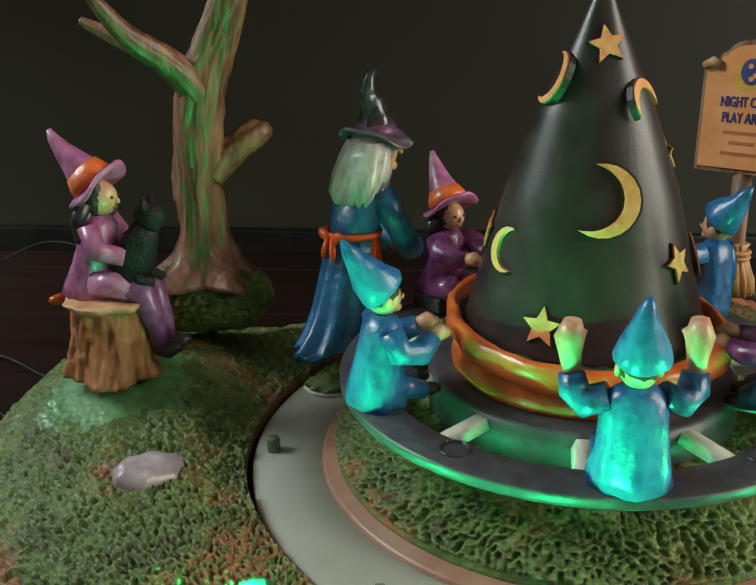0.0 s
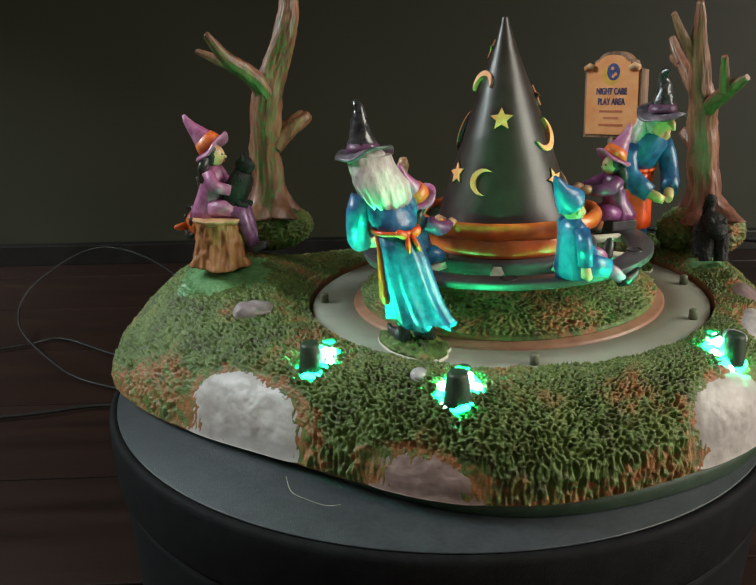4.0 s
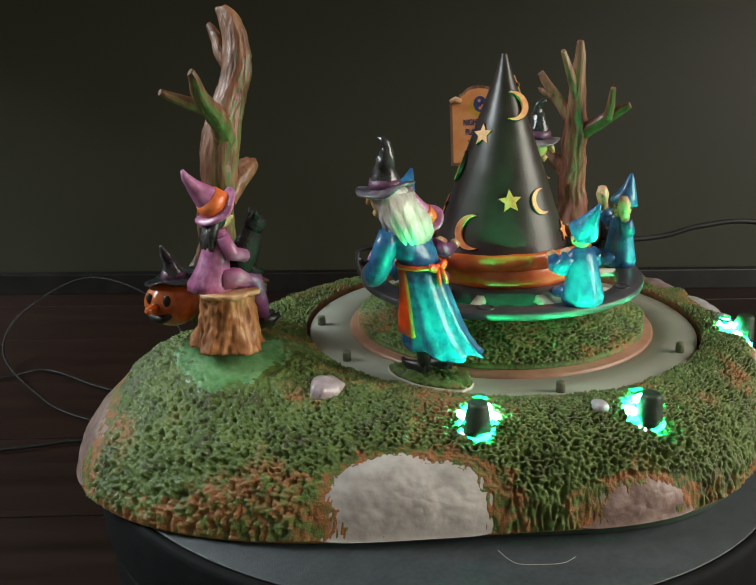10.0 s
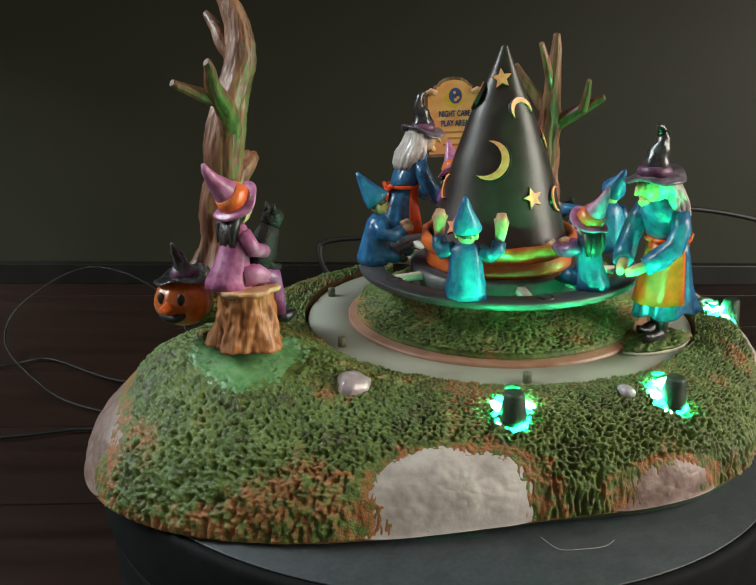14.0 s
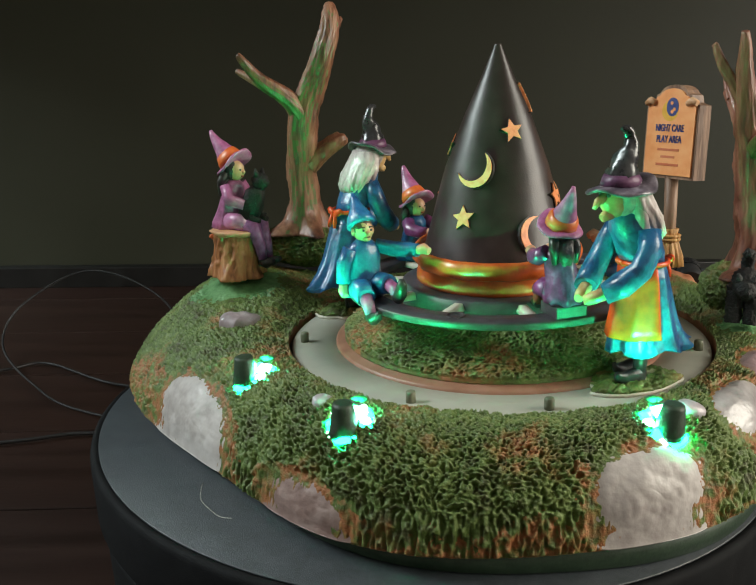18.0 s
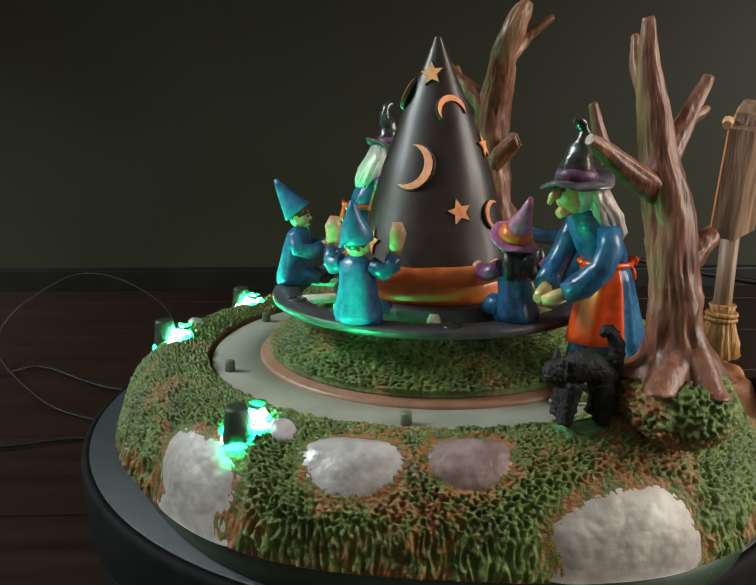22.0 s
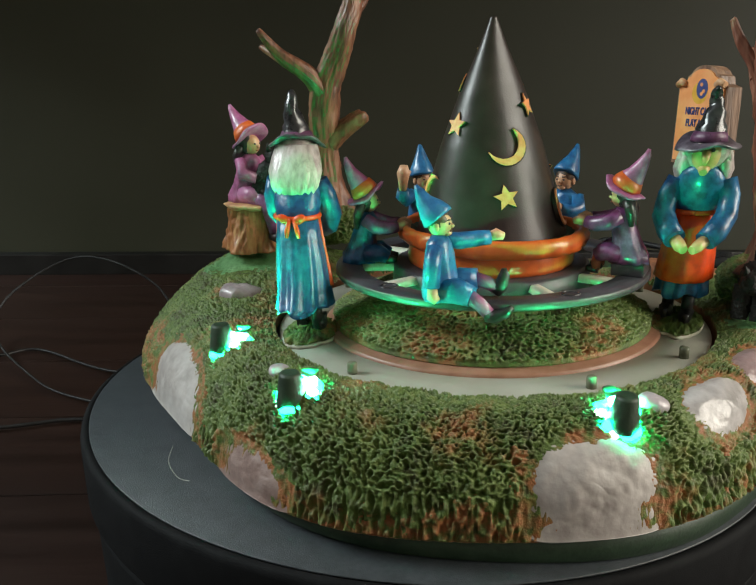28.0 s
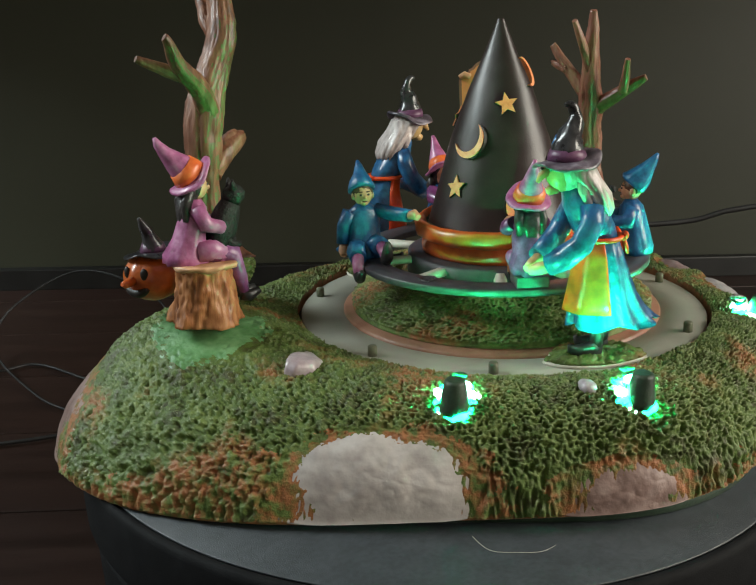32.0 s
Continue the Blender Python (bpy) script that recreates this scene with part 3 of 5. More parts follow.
ROCKS = [  # colour, direction round the hub and half its spread (degrees), u at the top and foot, bulge
    ("stone_white", 209.6, 13.6, 0.53, 1.0, 3.2),
    ("stone_pink", 246.0, 11.2, 0.72, 1.0, 2.2),
    ("stone_white", 303.0, 11.4, 0.43, 1.0, 3.2),
    ("stone_pink", 155.0, 12.0, 0.60, 1.0, 2.4),
    ("stone_white", 9.0, 11.5, 0.54, 1.0, 3.2),
    ("stone_shiny", 330.0, 9.3, 0.17, 0.67, 3.2),
    ("stone_mauve", 348.5, 7.6, 0.15, 0.58, 3.0),
]


def rock_edge(d, u):
    """Below 1 on a boulder, and how far out in its own widths."""
    best = 9.0
    for col, d0, w, u0, u1, h in ROCKS:
        p = abs((d - d0 + 180) % 360 - 180) / w
        q = (u - (u0 + u1) / 2) / ((u1 - u0) / 2)
        k = 6.0 if u1 > 0.99 and q > 0 else 2.3
        if p < 3 and abs(q) < 4:
            best = min(best, (p ** k + abs(q) ** k) ** (1 / k))
    return best


def ground():
    top = rides(tagged(new("mossy_ground"), "cast resin ground of green moss and bare soil with embedded boulders", "ornament base"))
    s = Shape()
    na, nu = 1480, 200
    k = s.slot("moss"), s.slot("green_paint"), s.slot("soil"), s.slot("soil_moss")
    rows = []
    for j in range(nu + 1):
        u = j / nu
        row = []
        for i in range(na):
            a = 2 * math.pi * i / na
            p = ground_point(a, u)
            ds, dc = math.hypot(p.x - STUMP[0] - 1, p.y - STUMP[1]), math.hypot(p.x - CAT[0], p.y - CAT[1])
            amt = min(1.0, max(0.12, (ds - 16 - 5 * noise.noise(p * 0.12)) / 8)) * min(1.0, max(0.2, (dc - 6) / 5))
            if u > 0.98:
                amt *= 0.3
            out = Vector((p.x - HUBX, p.y - HUBY, 0)).normalized() * math.sin(u * 1.4) + Vector((0, 0, 1)) * math.cos(u * 1.4)
            e = rock_edge(math.degrees(a), u)
            amt *= min(1.0, max(0.25, (e - 0.9) / 0.22))
            row.append(s.bm.verts.new(p + out * moss_lift(p, amt * 1.0, min(1.0, u * 1.3))))
        rows.append(row)
    for j, (a, b) in enumerate(zip(rows, rows[1:])):
        for i in range(na):
            f = s.bm.faces.new((a[i], b[i], b[(i + 1) % na], a[(i + 1) % na]))
            c = f.verts[0].co
            e = rock_edge(360 * i / na, j / nu) - 0.5 * noise.noise(c * 0.07) - 0.16 * noise.noise(c * 0.45)
            ds = math.hypot(c.x - STUMP[0] - 1, c.y - STUMP[1]) + 8 * noise.noise(c * 0.12) + 5 * noise.noise(c * 0.45)
            dc = math.hypot(c.x - CAT[0], c.y - CAT[1]) + 4 * noise.noise(c * 0.2) + 5 * noise.noise(c * 0.5)
            f.material_index = k[1] if ds < 19 or dc < 8 else (k[3] if e < 1.06 or j / nu > 0.9 + 0.2 * noise.noise(c * 0.045) + 0.1 * noise.noise(c * 0.4) else k[0])
            f.smooth = True
    low = [s.bm.verts.new((v.co.x, v.co.y, 34)) for v in rows[0]]
    foot = [s.bm.verts.new((HUBX + (v.co.x - HUBX) * 0.985, HUBY + (v.co.y - HUBY) * 0.985, v.co.z - 1.2)) for v in rows[-1]]
    for a, b in ((low, rows[0]), (rows[-1], foot)):
        for i in range(na):
            f = s.bm.faces.new((a[i], b[i], b[(i + 1) % na], a[(i + 1) % na]))
            f.material_index = k[2]
    part("moss_skin", s, top, "green moss with dry-brushed ridges and soil patches")
    s = Shape()
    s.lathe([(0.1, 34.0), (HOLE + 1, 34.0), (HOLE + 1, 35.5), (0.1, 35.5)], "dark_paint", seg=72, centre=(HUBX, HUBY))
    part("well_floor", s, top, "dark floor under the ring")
    s = Shape()
    ring = []
    for f, z, k in ((0.9, 0.1, 0), (0.955, 0.1, 0), (0.966, 1.0, 0), (0.972, 5.6, 1), (0.9, 6.0, 1)):
        row = []
        for i in range(160):
            a = 2 * math.pi * i / 160
            x, y = HUBX + outline(a) * f * math.cos(a), HUBY + outline(a) * f * math.sin(a)
            row.append((x, y, z + 0.045 * x * k))
        ring.append(row)
    s.rings(ring, "hood")
    part("base_plate", s, top, "thin black base plate")
    for n, (col, d0, w, u0, u1, bulge) in enumerate(ROCKS):
        rng = random.Random(n + 3)
        planes = [(rng.uniform(-0.55, 0.55), rng.uniform(-0.55, 0.55), rng.uniform(0.72, 1.05)) for q in range(14)]
        s = Shape()
        rings = []
        for j in range(1, 41):
            rho = j / 40
            ring = []
            for i in range(120):
                t = 2 * math.pi * i / 120
                wob = 1 + 0.10 * noise.noise(Vector((math.cos(t) * 1.5, math.sin(t) * 1.5, n * 3.1))) + 0.035 * noise.noise(Vector((math.cos(t) * 5, math.sin(t) * 5, n * 3.1)))
                k = 6.0 if u1 > 0.99 and math.sin(t) > 0 else 2.3
                bound = (abs(math.cos(t)) ** k + abs(math.sin(t)) ** k) ** (-1 / k)
                p, q = rho * math.cos(t) * wob * bound, rho * math.sin(t) * bound * (wob if k < 3 else 1)
                uu = u0 + (u1 - u0) * (0.5 + 0.5 * q)
                a = radians(d0 + w * p)
                base = ground_point(a, min(1.0, uu))
                e = 0.02
                tu, ta = ground_point(a, min(1.0, uu + e)) - ground_point(a, min(1.0, uu) - e), ground_point(a + e, min(1.0, uu)) - ground_point(a - e, min(1.0, uu))
                nrm = ta.cross(tu).normalized()
                if nrm.dot(Vector((base.x - HUBX, base.y - HUBY, 30))) < 0:
                    nrm = -nrm
                dome = max(0.0, 1 - rho ** 3.2) ** 0.6
                cut = min(pl[2] - pl[0] * p - pl[1] * q for pl in planes)
                v = Vector((p, q, n * 2.0))
                grain = 0.5 * noise.noise(base * 0.07 + v) + 0.8 * (abs(noise.noise(base * 0.1)) - 0.2) + 0.42 * (abs(noise.noise(base * 0.23)) - 0.2) + 0.1 * noise.noise(base * 0.5) + 0.04 * noise.noise(base * 1.1)
                lift = -1.2 + bulge * dome * min(1.0, cut + 0.28) + 0.95 * grain * dome
                if k > 3 and q > 0.5:
                    lift = lift + (0.9 - lift) * min(1.0, (q - 0.5) * 2)
                pt = base + nrm * lift
                pt.z = max(pt.z, 5.0 + 0.045 * pt.x)
                ring.append(pt)
            rings.append(ring)
        s.rings(rings, col, caps=True)
        part("boulder", s, top, {"stone_white": "white-grey smooth painted boulder", "stone_pink": "dull pink-grey painted boulder", "stone_shiny": "glossy white painted boulder",
                                 "stone_mauve": "glossy mauve-grey painted boulder"}[col])
    for x, y, r, col in ((-80, -23.5, 8.6, "stone_pearl"), (101, -79, 5.4, "stone_grey"), (-18, -98, 4.6, "stone_grey")):
        z = ground_at(x, y)
        s = Shape()
        if r > 7:
            m = pose(x, y, z, 9, 7, 34)
            rings = []
            for f, h in ((0.94, -3.0), (1.02, -0.5), (1.0, 1.6), (0.9, 3.0), (0.74, 3.7), (0.4, 4.1), (0.1, 4.2)):
                ring = []
                for i in range(84):
                    t = 2 * math.pi * i / 84
                    wide = min(1 / max(math.cos(t - q), 0.2) * d for q, d in ((0.1, 9.4), (1.15, 6.4), (1.9, 6.0), (2.9, 9.0), (3.9, 7.2), (4.75, 5.8), (5.6, 7.0)))
                    p = Vector((wide * f * math.cos(t), wide * f * math.sin(t), h))
                    ring.append(m @ (p + Vector((0.3, 0.3, 1)) * 0.9 * noise.noise(p * 0.2 + Vector((3, 0, 0)))))
                rings.append(ring)
            s.rings(rings, col)
        else:
            s.ball((x, y, z + 0.5), (r, r * 0.78, r * 0.6), col, seg=24, turn=(12, 8, 30), wob=0.35, freq=0.16)
        part("pebble", s, top, "small shiny grey stone")
    # red-brown clay block behind, with the power socket
    s = Shape()
    kk = s.slot("clay")
    got = bmesh.ops.create_cube(s.bm, size=1)
    bmesh.ops.subdivide_edges(s.bm, edges=s.bm.edges[:], cuts=20, use_grid_fill=True)
    for v in s.bm.verts:
        q = v.co.copy()
        corner = (abs(q.x * 2) ** 7 + abs(q.y * 2) ** 7 + abs(q.z * 2) ** 7) ** (1 / 7)
        q = q / max(corner, 0.01) * max(abs(q.x), abs(q.y), abs(q.z)) * 2 * 1.0
        flare = 1.12 - 0.24 * (q.z + 0.5)
        p = pose(95, 68.5, 29, 0, 0, -8) @ Vector((q.x * 42 * flare, q.y * 20 * flare, q.z * 49))
        v.co = p + Vector((q.x, q.y, q.z)) * (3.2 * noise.noise(p * 0.09) + 1.4 * noise.noise(p * 0.3))
    for f in s.bm.faces:
        f.material_index, f.smooth = kk, True
    part("clay_block", s, top, "bare red-brown clay block at the back")
    return top


def flood_lamps(top):
    for x, y in ((-53.0, -73.4), (-6.0, -107.4), (92.2, -88.4)):
        a = math.atan2(y - HUBY, x - HUBX)
        z = ground_at(x, y)
        m = pose(x, y, z - 0.5, 0, 0, math.degrees(a))
        lamp = part("flood_lamp", Shape().tube([m @ Vector(p) for p in ((3.4, 0, -2.5), (3.6, 0, -0.6), (4.5, 0, 7.6), (4.6, 0, 8.3), (4.6, 0, 8.5))], [5.3, 5.0, 3.5, 3.2, 2.2], "hood", 22), top,
                    "small black hooded lamp with a glowing green bulb")
        # a clear lens glows all round; the bright chip sits in a short sleeve, added to aim its beam inward and up
        s = Shape()
        lean = pose(x, y, z - 0.5, 0, 0, math.degrees(a)) @ pose(0, 0, -0.9, 0, 24, 0)
        ring = []
        for j in range(9):
            f = 2 * math.pi * j / 9
            ring.append([lean @ Vector(((6.0 + 2.3 * math.cos(f) + 0.9 * math.sin(3 * t + 1)) * math.cos(t) + 0.2, (5.6 + 2.2 * math.cos(f) + 0.8 * math.sin(4 * t)) * math.sin(t),
                                        0.5 + 1.7 * math.sin(f) + 0.7 * math.sin(5 * t))) for t in [2 * math.pi * i / 40 for i in range(40)]])
        s.rings(ring + ring[:1], "led_lens", caps=False)
        for ox, oy, oz, r in ((-4.6, 1.5, 2.0, 2.6), (-1.2, 5.6, 1.6, 1.9), (-0.6, -5.6, 1.6, 1.9), (5.6, -3.6, -0.6, 1.8), (5.4, 3.9, -0.6, 1.6)):
            s.ball(lean @ Vector((ox, oy, oz)), (r, r * 1.2, r), "led_core", 12, wob=0.4, freq=0.6)
        part("lens", s, lamp, "glowing green clear lens")
        # cup added below the lens so its light does not leak into the hollow ground
        s = Shape()
        s.rings([[lean @ Vector((r * math.cos(t) + 0.2, r * math.sin(t), h)) for t in [2 * math.pi * i / 32 for i in range(32)]]
                 for r, h in ((9.2, -0.9), (9.4, -2.4), (8.2, -4.2), (0.2, -4.6), (0.2, -4.0), (7.8, -3.6), (8.9, -2.2), (9.0, -0.9))], "hood", caps=False)
        part("light_stop", s, lamp, "dark cup added under the lens to stop light leaking below")
        s = Shape()
        rings = []
        d, c0 = Vector((-0.574, 0, 0.819)), Vector((-3.4, 0, 5.4))
        e1, e2 = Vector((0, 1, 0)), Vector((0.819, 0, 0.574))

        def round_at(r, q, lip=0.0):
            return [m @ (c0 + d * (q + lip * max(0.1, 0.38 - 0.62 * math.sin(t))) + (e1 * math.cos(t) + e2 * math.sin(t)) * r) for t in [2 * math.pi * i / 24 for i in range(24)]]

        s.rings([round_at(0.1, 0.0), round_at(1.3, 0.0)], "led", caps=False)
        part("chip", s, lamp, "brilliant green light chip")
        # added beam shaper: its long inner lip cuts off the low light
        s = Shape()
        s.rings([round_at(2.0, -0.8), round_at(2.8, 0.2, 3.3), round_at(2.6, 0.2, 3.3), round_at(1.8, -0.4)], "hood", caps=False)
        part("sleeve", s, lamp, "short black sleeve added to shape the beam")


# ---- trees ----
def bark_tube(s, pts, radii, mat, seg, seed, flare=0.0, broad=1.0):
    """A limb with long grooves in its bark and roots that spread at its foot."""
    u, run, rings = None, 0.0, []
    for i, p in enumerate(pts):
        d = (pts[min(i + 1, len(pts) - 1)] - pts[max(i - 1, 0)]).normalized()
        u = (d.cross(Vector((0.3, 1, 0.1))) if u is None else u - d * u.dot(d)).normalized()
        v = d.cross(u)
        run += (p - pts[max(i - 1, 0)]).length
        ring = []
        for k in range(seg):
            a = 2 * math.pi * k / seg
            c, n = math.cos(a), math.sin(a)
            w = 1 + 0.16 * noise.noise(Vector((c * 1.1 + seed, n * 1.1, run * 0.05))) - 0.16 * abs(noise.noise(Vector((c * 2.6 + seed, n * 2.6, run * 0.035)))) \
                - 0.16 * abs(noise.noise(Vector((c * 6 + seed, n * 6, run * 0.11)))) + 0.07 * noise.noise(Vector((c * 4 + seed, n * 4, run * 0.4)))
            if flare:
                w += max(0.0, 1 - run / 16) ** 1.7 * flare * (0.75 + 0.45 * math.cos(5 * a + seed + 0.6 * math.sin(2 * a)))
            o = (u * c + v * n) * radii[i] * w
            ring.append(p + Vector((o.x, o.y * broad, o.z)))
        rings.append(ring)
    s.rings(rings, mat)


def bare_tree(name, limbs, mat, label, foot, girth, streaks):
    """Limbs: (path, radii); the first is the trunk. Streaks: a limb, the side washed with green and how narrowly."""
    tree = rides(tagged(new(name), label, "tree", "bare trees"))
    for i, (path, radii) in enumerate(limbs):
        pts, rad = [], []
        n = 9
        for j in range(len(path) - 1):
            for k in range(n):
                f = k / n
                p0, p1, p2, p3 = (Vector(path[max(0, min(len(path) - 1, j + q))]) for q in (-1, 0, 1, 2))
                p = 0.5 * ((2 * p1) + (p2 - p0) * f + (2 * p0 - 5 * p1 + 4 * p2 - p3) * f * f + (3 * p1 - p0 - 3 * p2 + p3) * f ** 3)
                pts.append(p + Vector((noise.noise(p * 0.09), noise.noise(p * 0.09 + Vector((9, 0, 0))), 0)) * 0.9)
                rad.append(radii[j] * (1 - f) + radii[j + 1] * f)
        pts.append(Vector(path[-1])), rad.append(radii[-1])
        s = Shape()
        bark_tube(s, pts, [r * girth for r in rad], mat, 64 if i == 0 else 40, i * 7.0, flare=0.9 if i == 0 else 0.0, broad=1.18 if i == 0 and girth > 1 else 1.0)
        if i in streaks:
            side, least = streaks[i]
            s.bm.normal_update()
            wash = s.slot("bark_green")
            for f in s.bm.faces:
                c = f.calc_center_median()
                if f.normal.dot(Vector(side)) > least + 0.22 * noise.noise(Vector((c.x, c.y, c.z * 0.3)) * 0.3) + 0.1 * noise.noise(c * 0.7):
                    f.material_index = wash
        part("trunk" if i == 0 else "limb", s, tree)
    s = Shape()
    b = Vector(path_foot(limbs))
    kk = s.slot("moss")
    got = bmesh.ops.create_icosphere(s.bm, subdivisions=6, radius=1)
    for v in got["verts"]:
        q = Vector((v.co.x * foot[0], v.co.y * foot[1], v.co.z * foot[2])) + b
        v.co = q + v.co * moss_lift(q, 1.0, 0.2)
    for f in s.bm.faces:
        f.material_index, f.smooth = kk, True
    part("moss_foot", s, tree, "mossy foot round the trunk")
    return tree


def path_foot(limbs):
    x, y, z = limbs[0][0][0]
    return x, y, z - 6.0


def trees():
    bare_tree("bare_tree", [
        ([(-77, 54.6, 65), (-77, 54, 83), (-77, 52, 105), (-75, 51, 126), (-69, 52, 142), (-65, 53, 156), (-64.5, 59, 170), (-66.2, 62.5, 175)], [9.5, 7.6, 7.3, 7.4, 5.8, 5.4, 4.2, 2.0]),
        ([(-75, 49, 121), (-80, 43, 131), (-90, 37, 139), (-97, 32, 147), (-100, 30, 151.5)], [5.0, 4.4, 3.4, 2.4, 1.4]),
        ([(-88, 38, 137), (-96, 40, 140), (-106, 42, 144)], [3.0, 2.3, 1.2]),
        ([(-74, 52.5, 99), (-69, 54.5, 105), (-62.5, 56, 109.6), (-58.8, 57, 112)], [5.2, 5.0, 4.5, 4.0]),
        ([(-66.5, 51, 142), (-66, 56, 151), (-67, 63, 159), (-65, 70, 165), (-64, 75, 168.5)], [3.4, 3.4, 2.8, 2.2, 1.3]),
    ], "bark_brown", "bare brown forked tree with green-washed bark on a mossy foot", (20, 15, 10), 1.04, {0: ((0.2, -0.97, 0), 0.92), 1: ((0.3, -0.6, -0.74), 0.74)})
    bare_tree("bare_tree", [
        ([(132.2, 31, 64), (131.2, 30.5, 76), (129, 29, 92), (125.5, 26.5, 114), (121, 23.5, 134), (118, 22, 150), (116.8, 20.6, 164)], [10.2, 8.4, 7.6, 7.0, 5.0, 3.5, 1.6]),
        ([(125, 26, 116), (127, 13, 124), (129.5, 4, 130), (131.5, -1.5, 133)], [4.6, 3.6, 2.6, 1.5]),
        ([(126, 8, 126), (124, 5, 134), (122.5, 3, 141.5)], [2.6, 2.1, 1.3]),
        ([(123, 26, 122), (118, 34, 135), (114, 43, 148)], [4.0, 3.0, 1.7]),
        ([(116.8, 35, 136), (116, 40, 138), (115, 43, 139.5)], [2.4, 1.9, 1.1]),
        ([(119, 22.6, 136), (111, 22.6, 150), (106, 23, 159)], [2.6, 2.2, 1.2]),
        ([(127.5, 30, 93), (127, 35, 98.5), (125.8, 39, 101.8), (124.7, 42.5, 104)], [4.6, 4.3, 3.7, 3.3]),
    ], "bark_red", "bare glossy red-brown tree with stubby broken limbs", (20, 15, 11.5), 1.0, {1: ((-0.5, -0.5, -0.7), 0.5), 2: ((-0.6, -0.6, 0), 0.6)})


def smooth_path(points, n=8):
    out = []
    for j in range(len(points) - 1):
        for k in range(n):
            f = k / n
            p0, p1, p2, p3 = (Vector(points[max(0, min(len(points) - 1, j + q))]) for q in (-1, 0, 1, 2))
            out.append(0.5 * ((2 * p1) + (p2 - p0) * f + (2 * p0 - 5 * p1 + 4 * p2 - p3) * f * f + (3 * p1 - p0 - 3 * p2 + p3) * f ** 3))
    return out + [Vector(points[-1])]


# ---- figures: each one plain mesh, facing +x ----
def witch_hat(s, c, tilt, r, height, bend, mats, band=True, crown=0.52):
    """c: the middle of the brim."""
    m = pose(*c, *tilt)
    prof = []
    for i in range(11):
        f = i / 10
        prof.append((Vector((bend * f * f * 1.6, 0, height * f)), r * crown * (1 - f) ** 0.85 + 0.6 + 0.5 * math.sin(f * 11) * (1 - f)))
    s.tube([m @ p for p, q in prof], [q for p, q in prof], mats[0], 16, wob=0.2, freq=0.3)
    if band:
        s.tube([m @ Vector((0, 0, 0.4)), m @ Vector((0.1, 0, 2.2)), m @ Vector((0.2 + bend * 0.12, 0, 4.6))], [r * (crown + 0.1), r * (crown + 0.06), r * (crown - 0.08)], mats[1], 18)
    rings = []
    for rr, z in ((r * 0.4, 0.5), (r * 0.75, 0.55), (r, 0.15), (r * 1.03, -0.35), (r * 0.97, -0.7), (r * 0.6, -0.4), (r * 0.3, -0.3)):
        rings.append([m @ Vector((rr * math.cos(a), rr * math.sin(a), z + 0.11 * r * (rr / r) ** 2 * math.sin(2 * a + 1.0) + 0.05 * r * (rr / r) ** 3 * math.sin(5 * a))) for a in [2 * math.pi * i / 28 for i in range(28)]])
    s.rings(rings, mats[2])


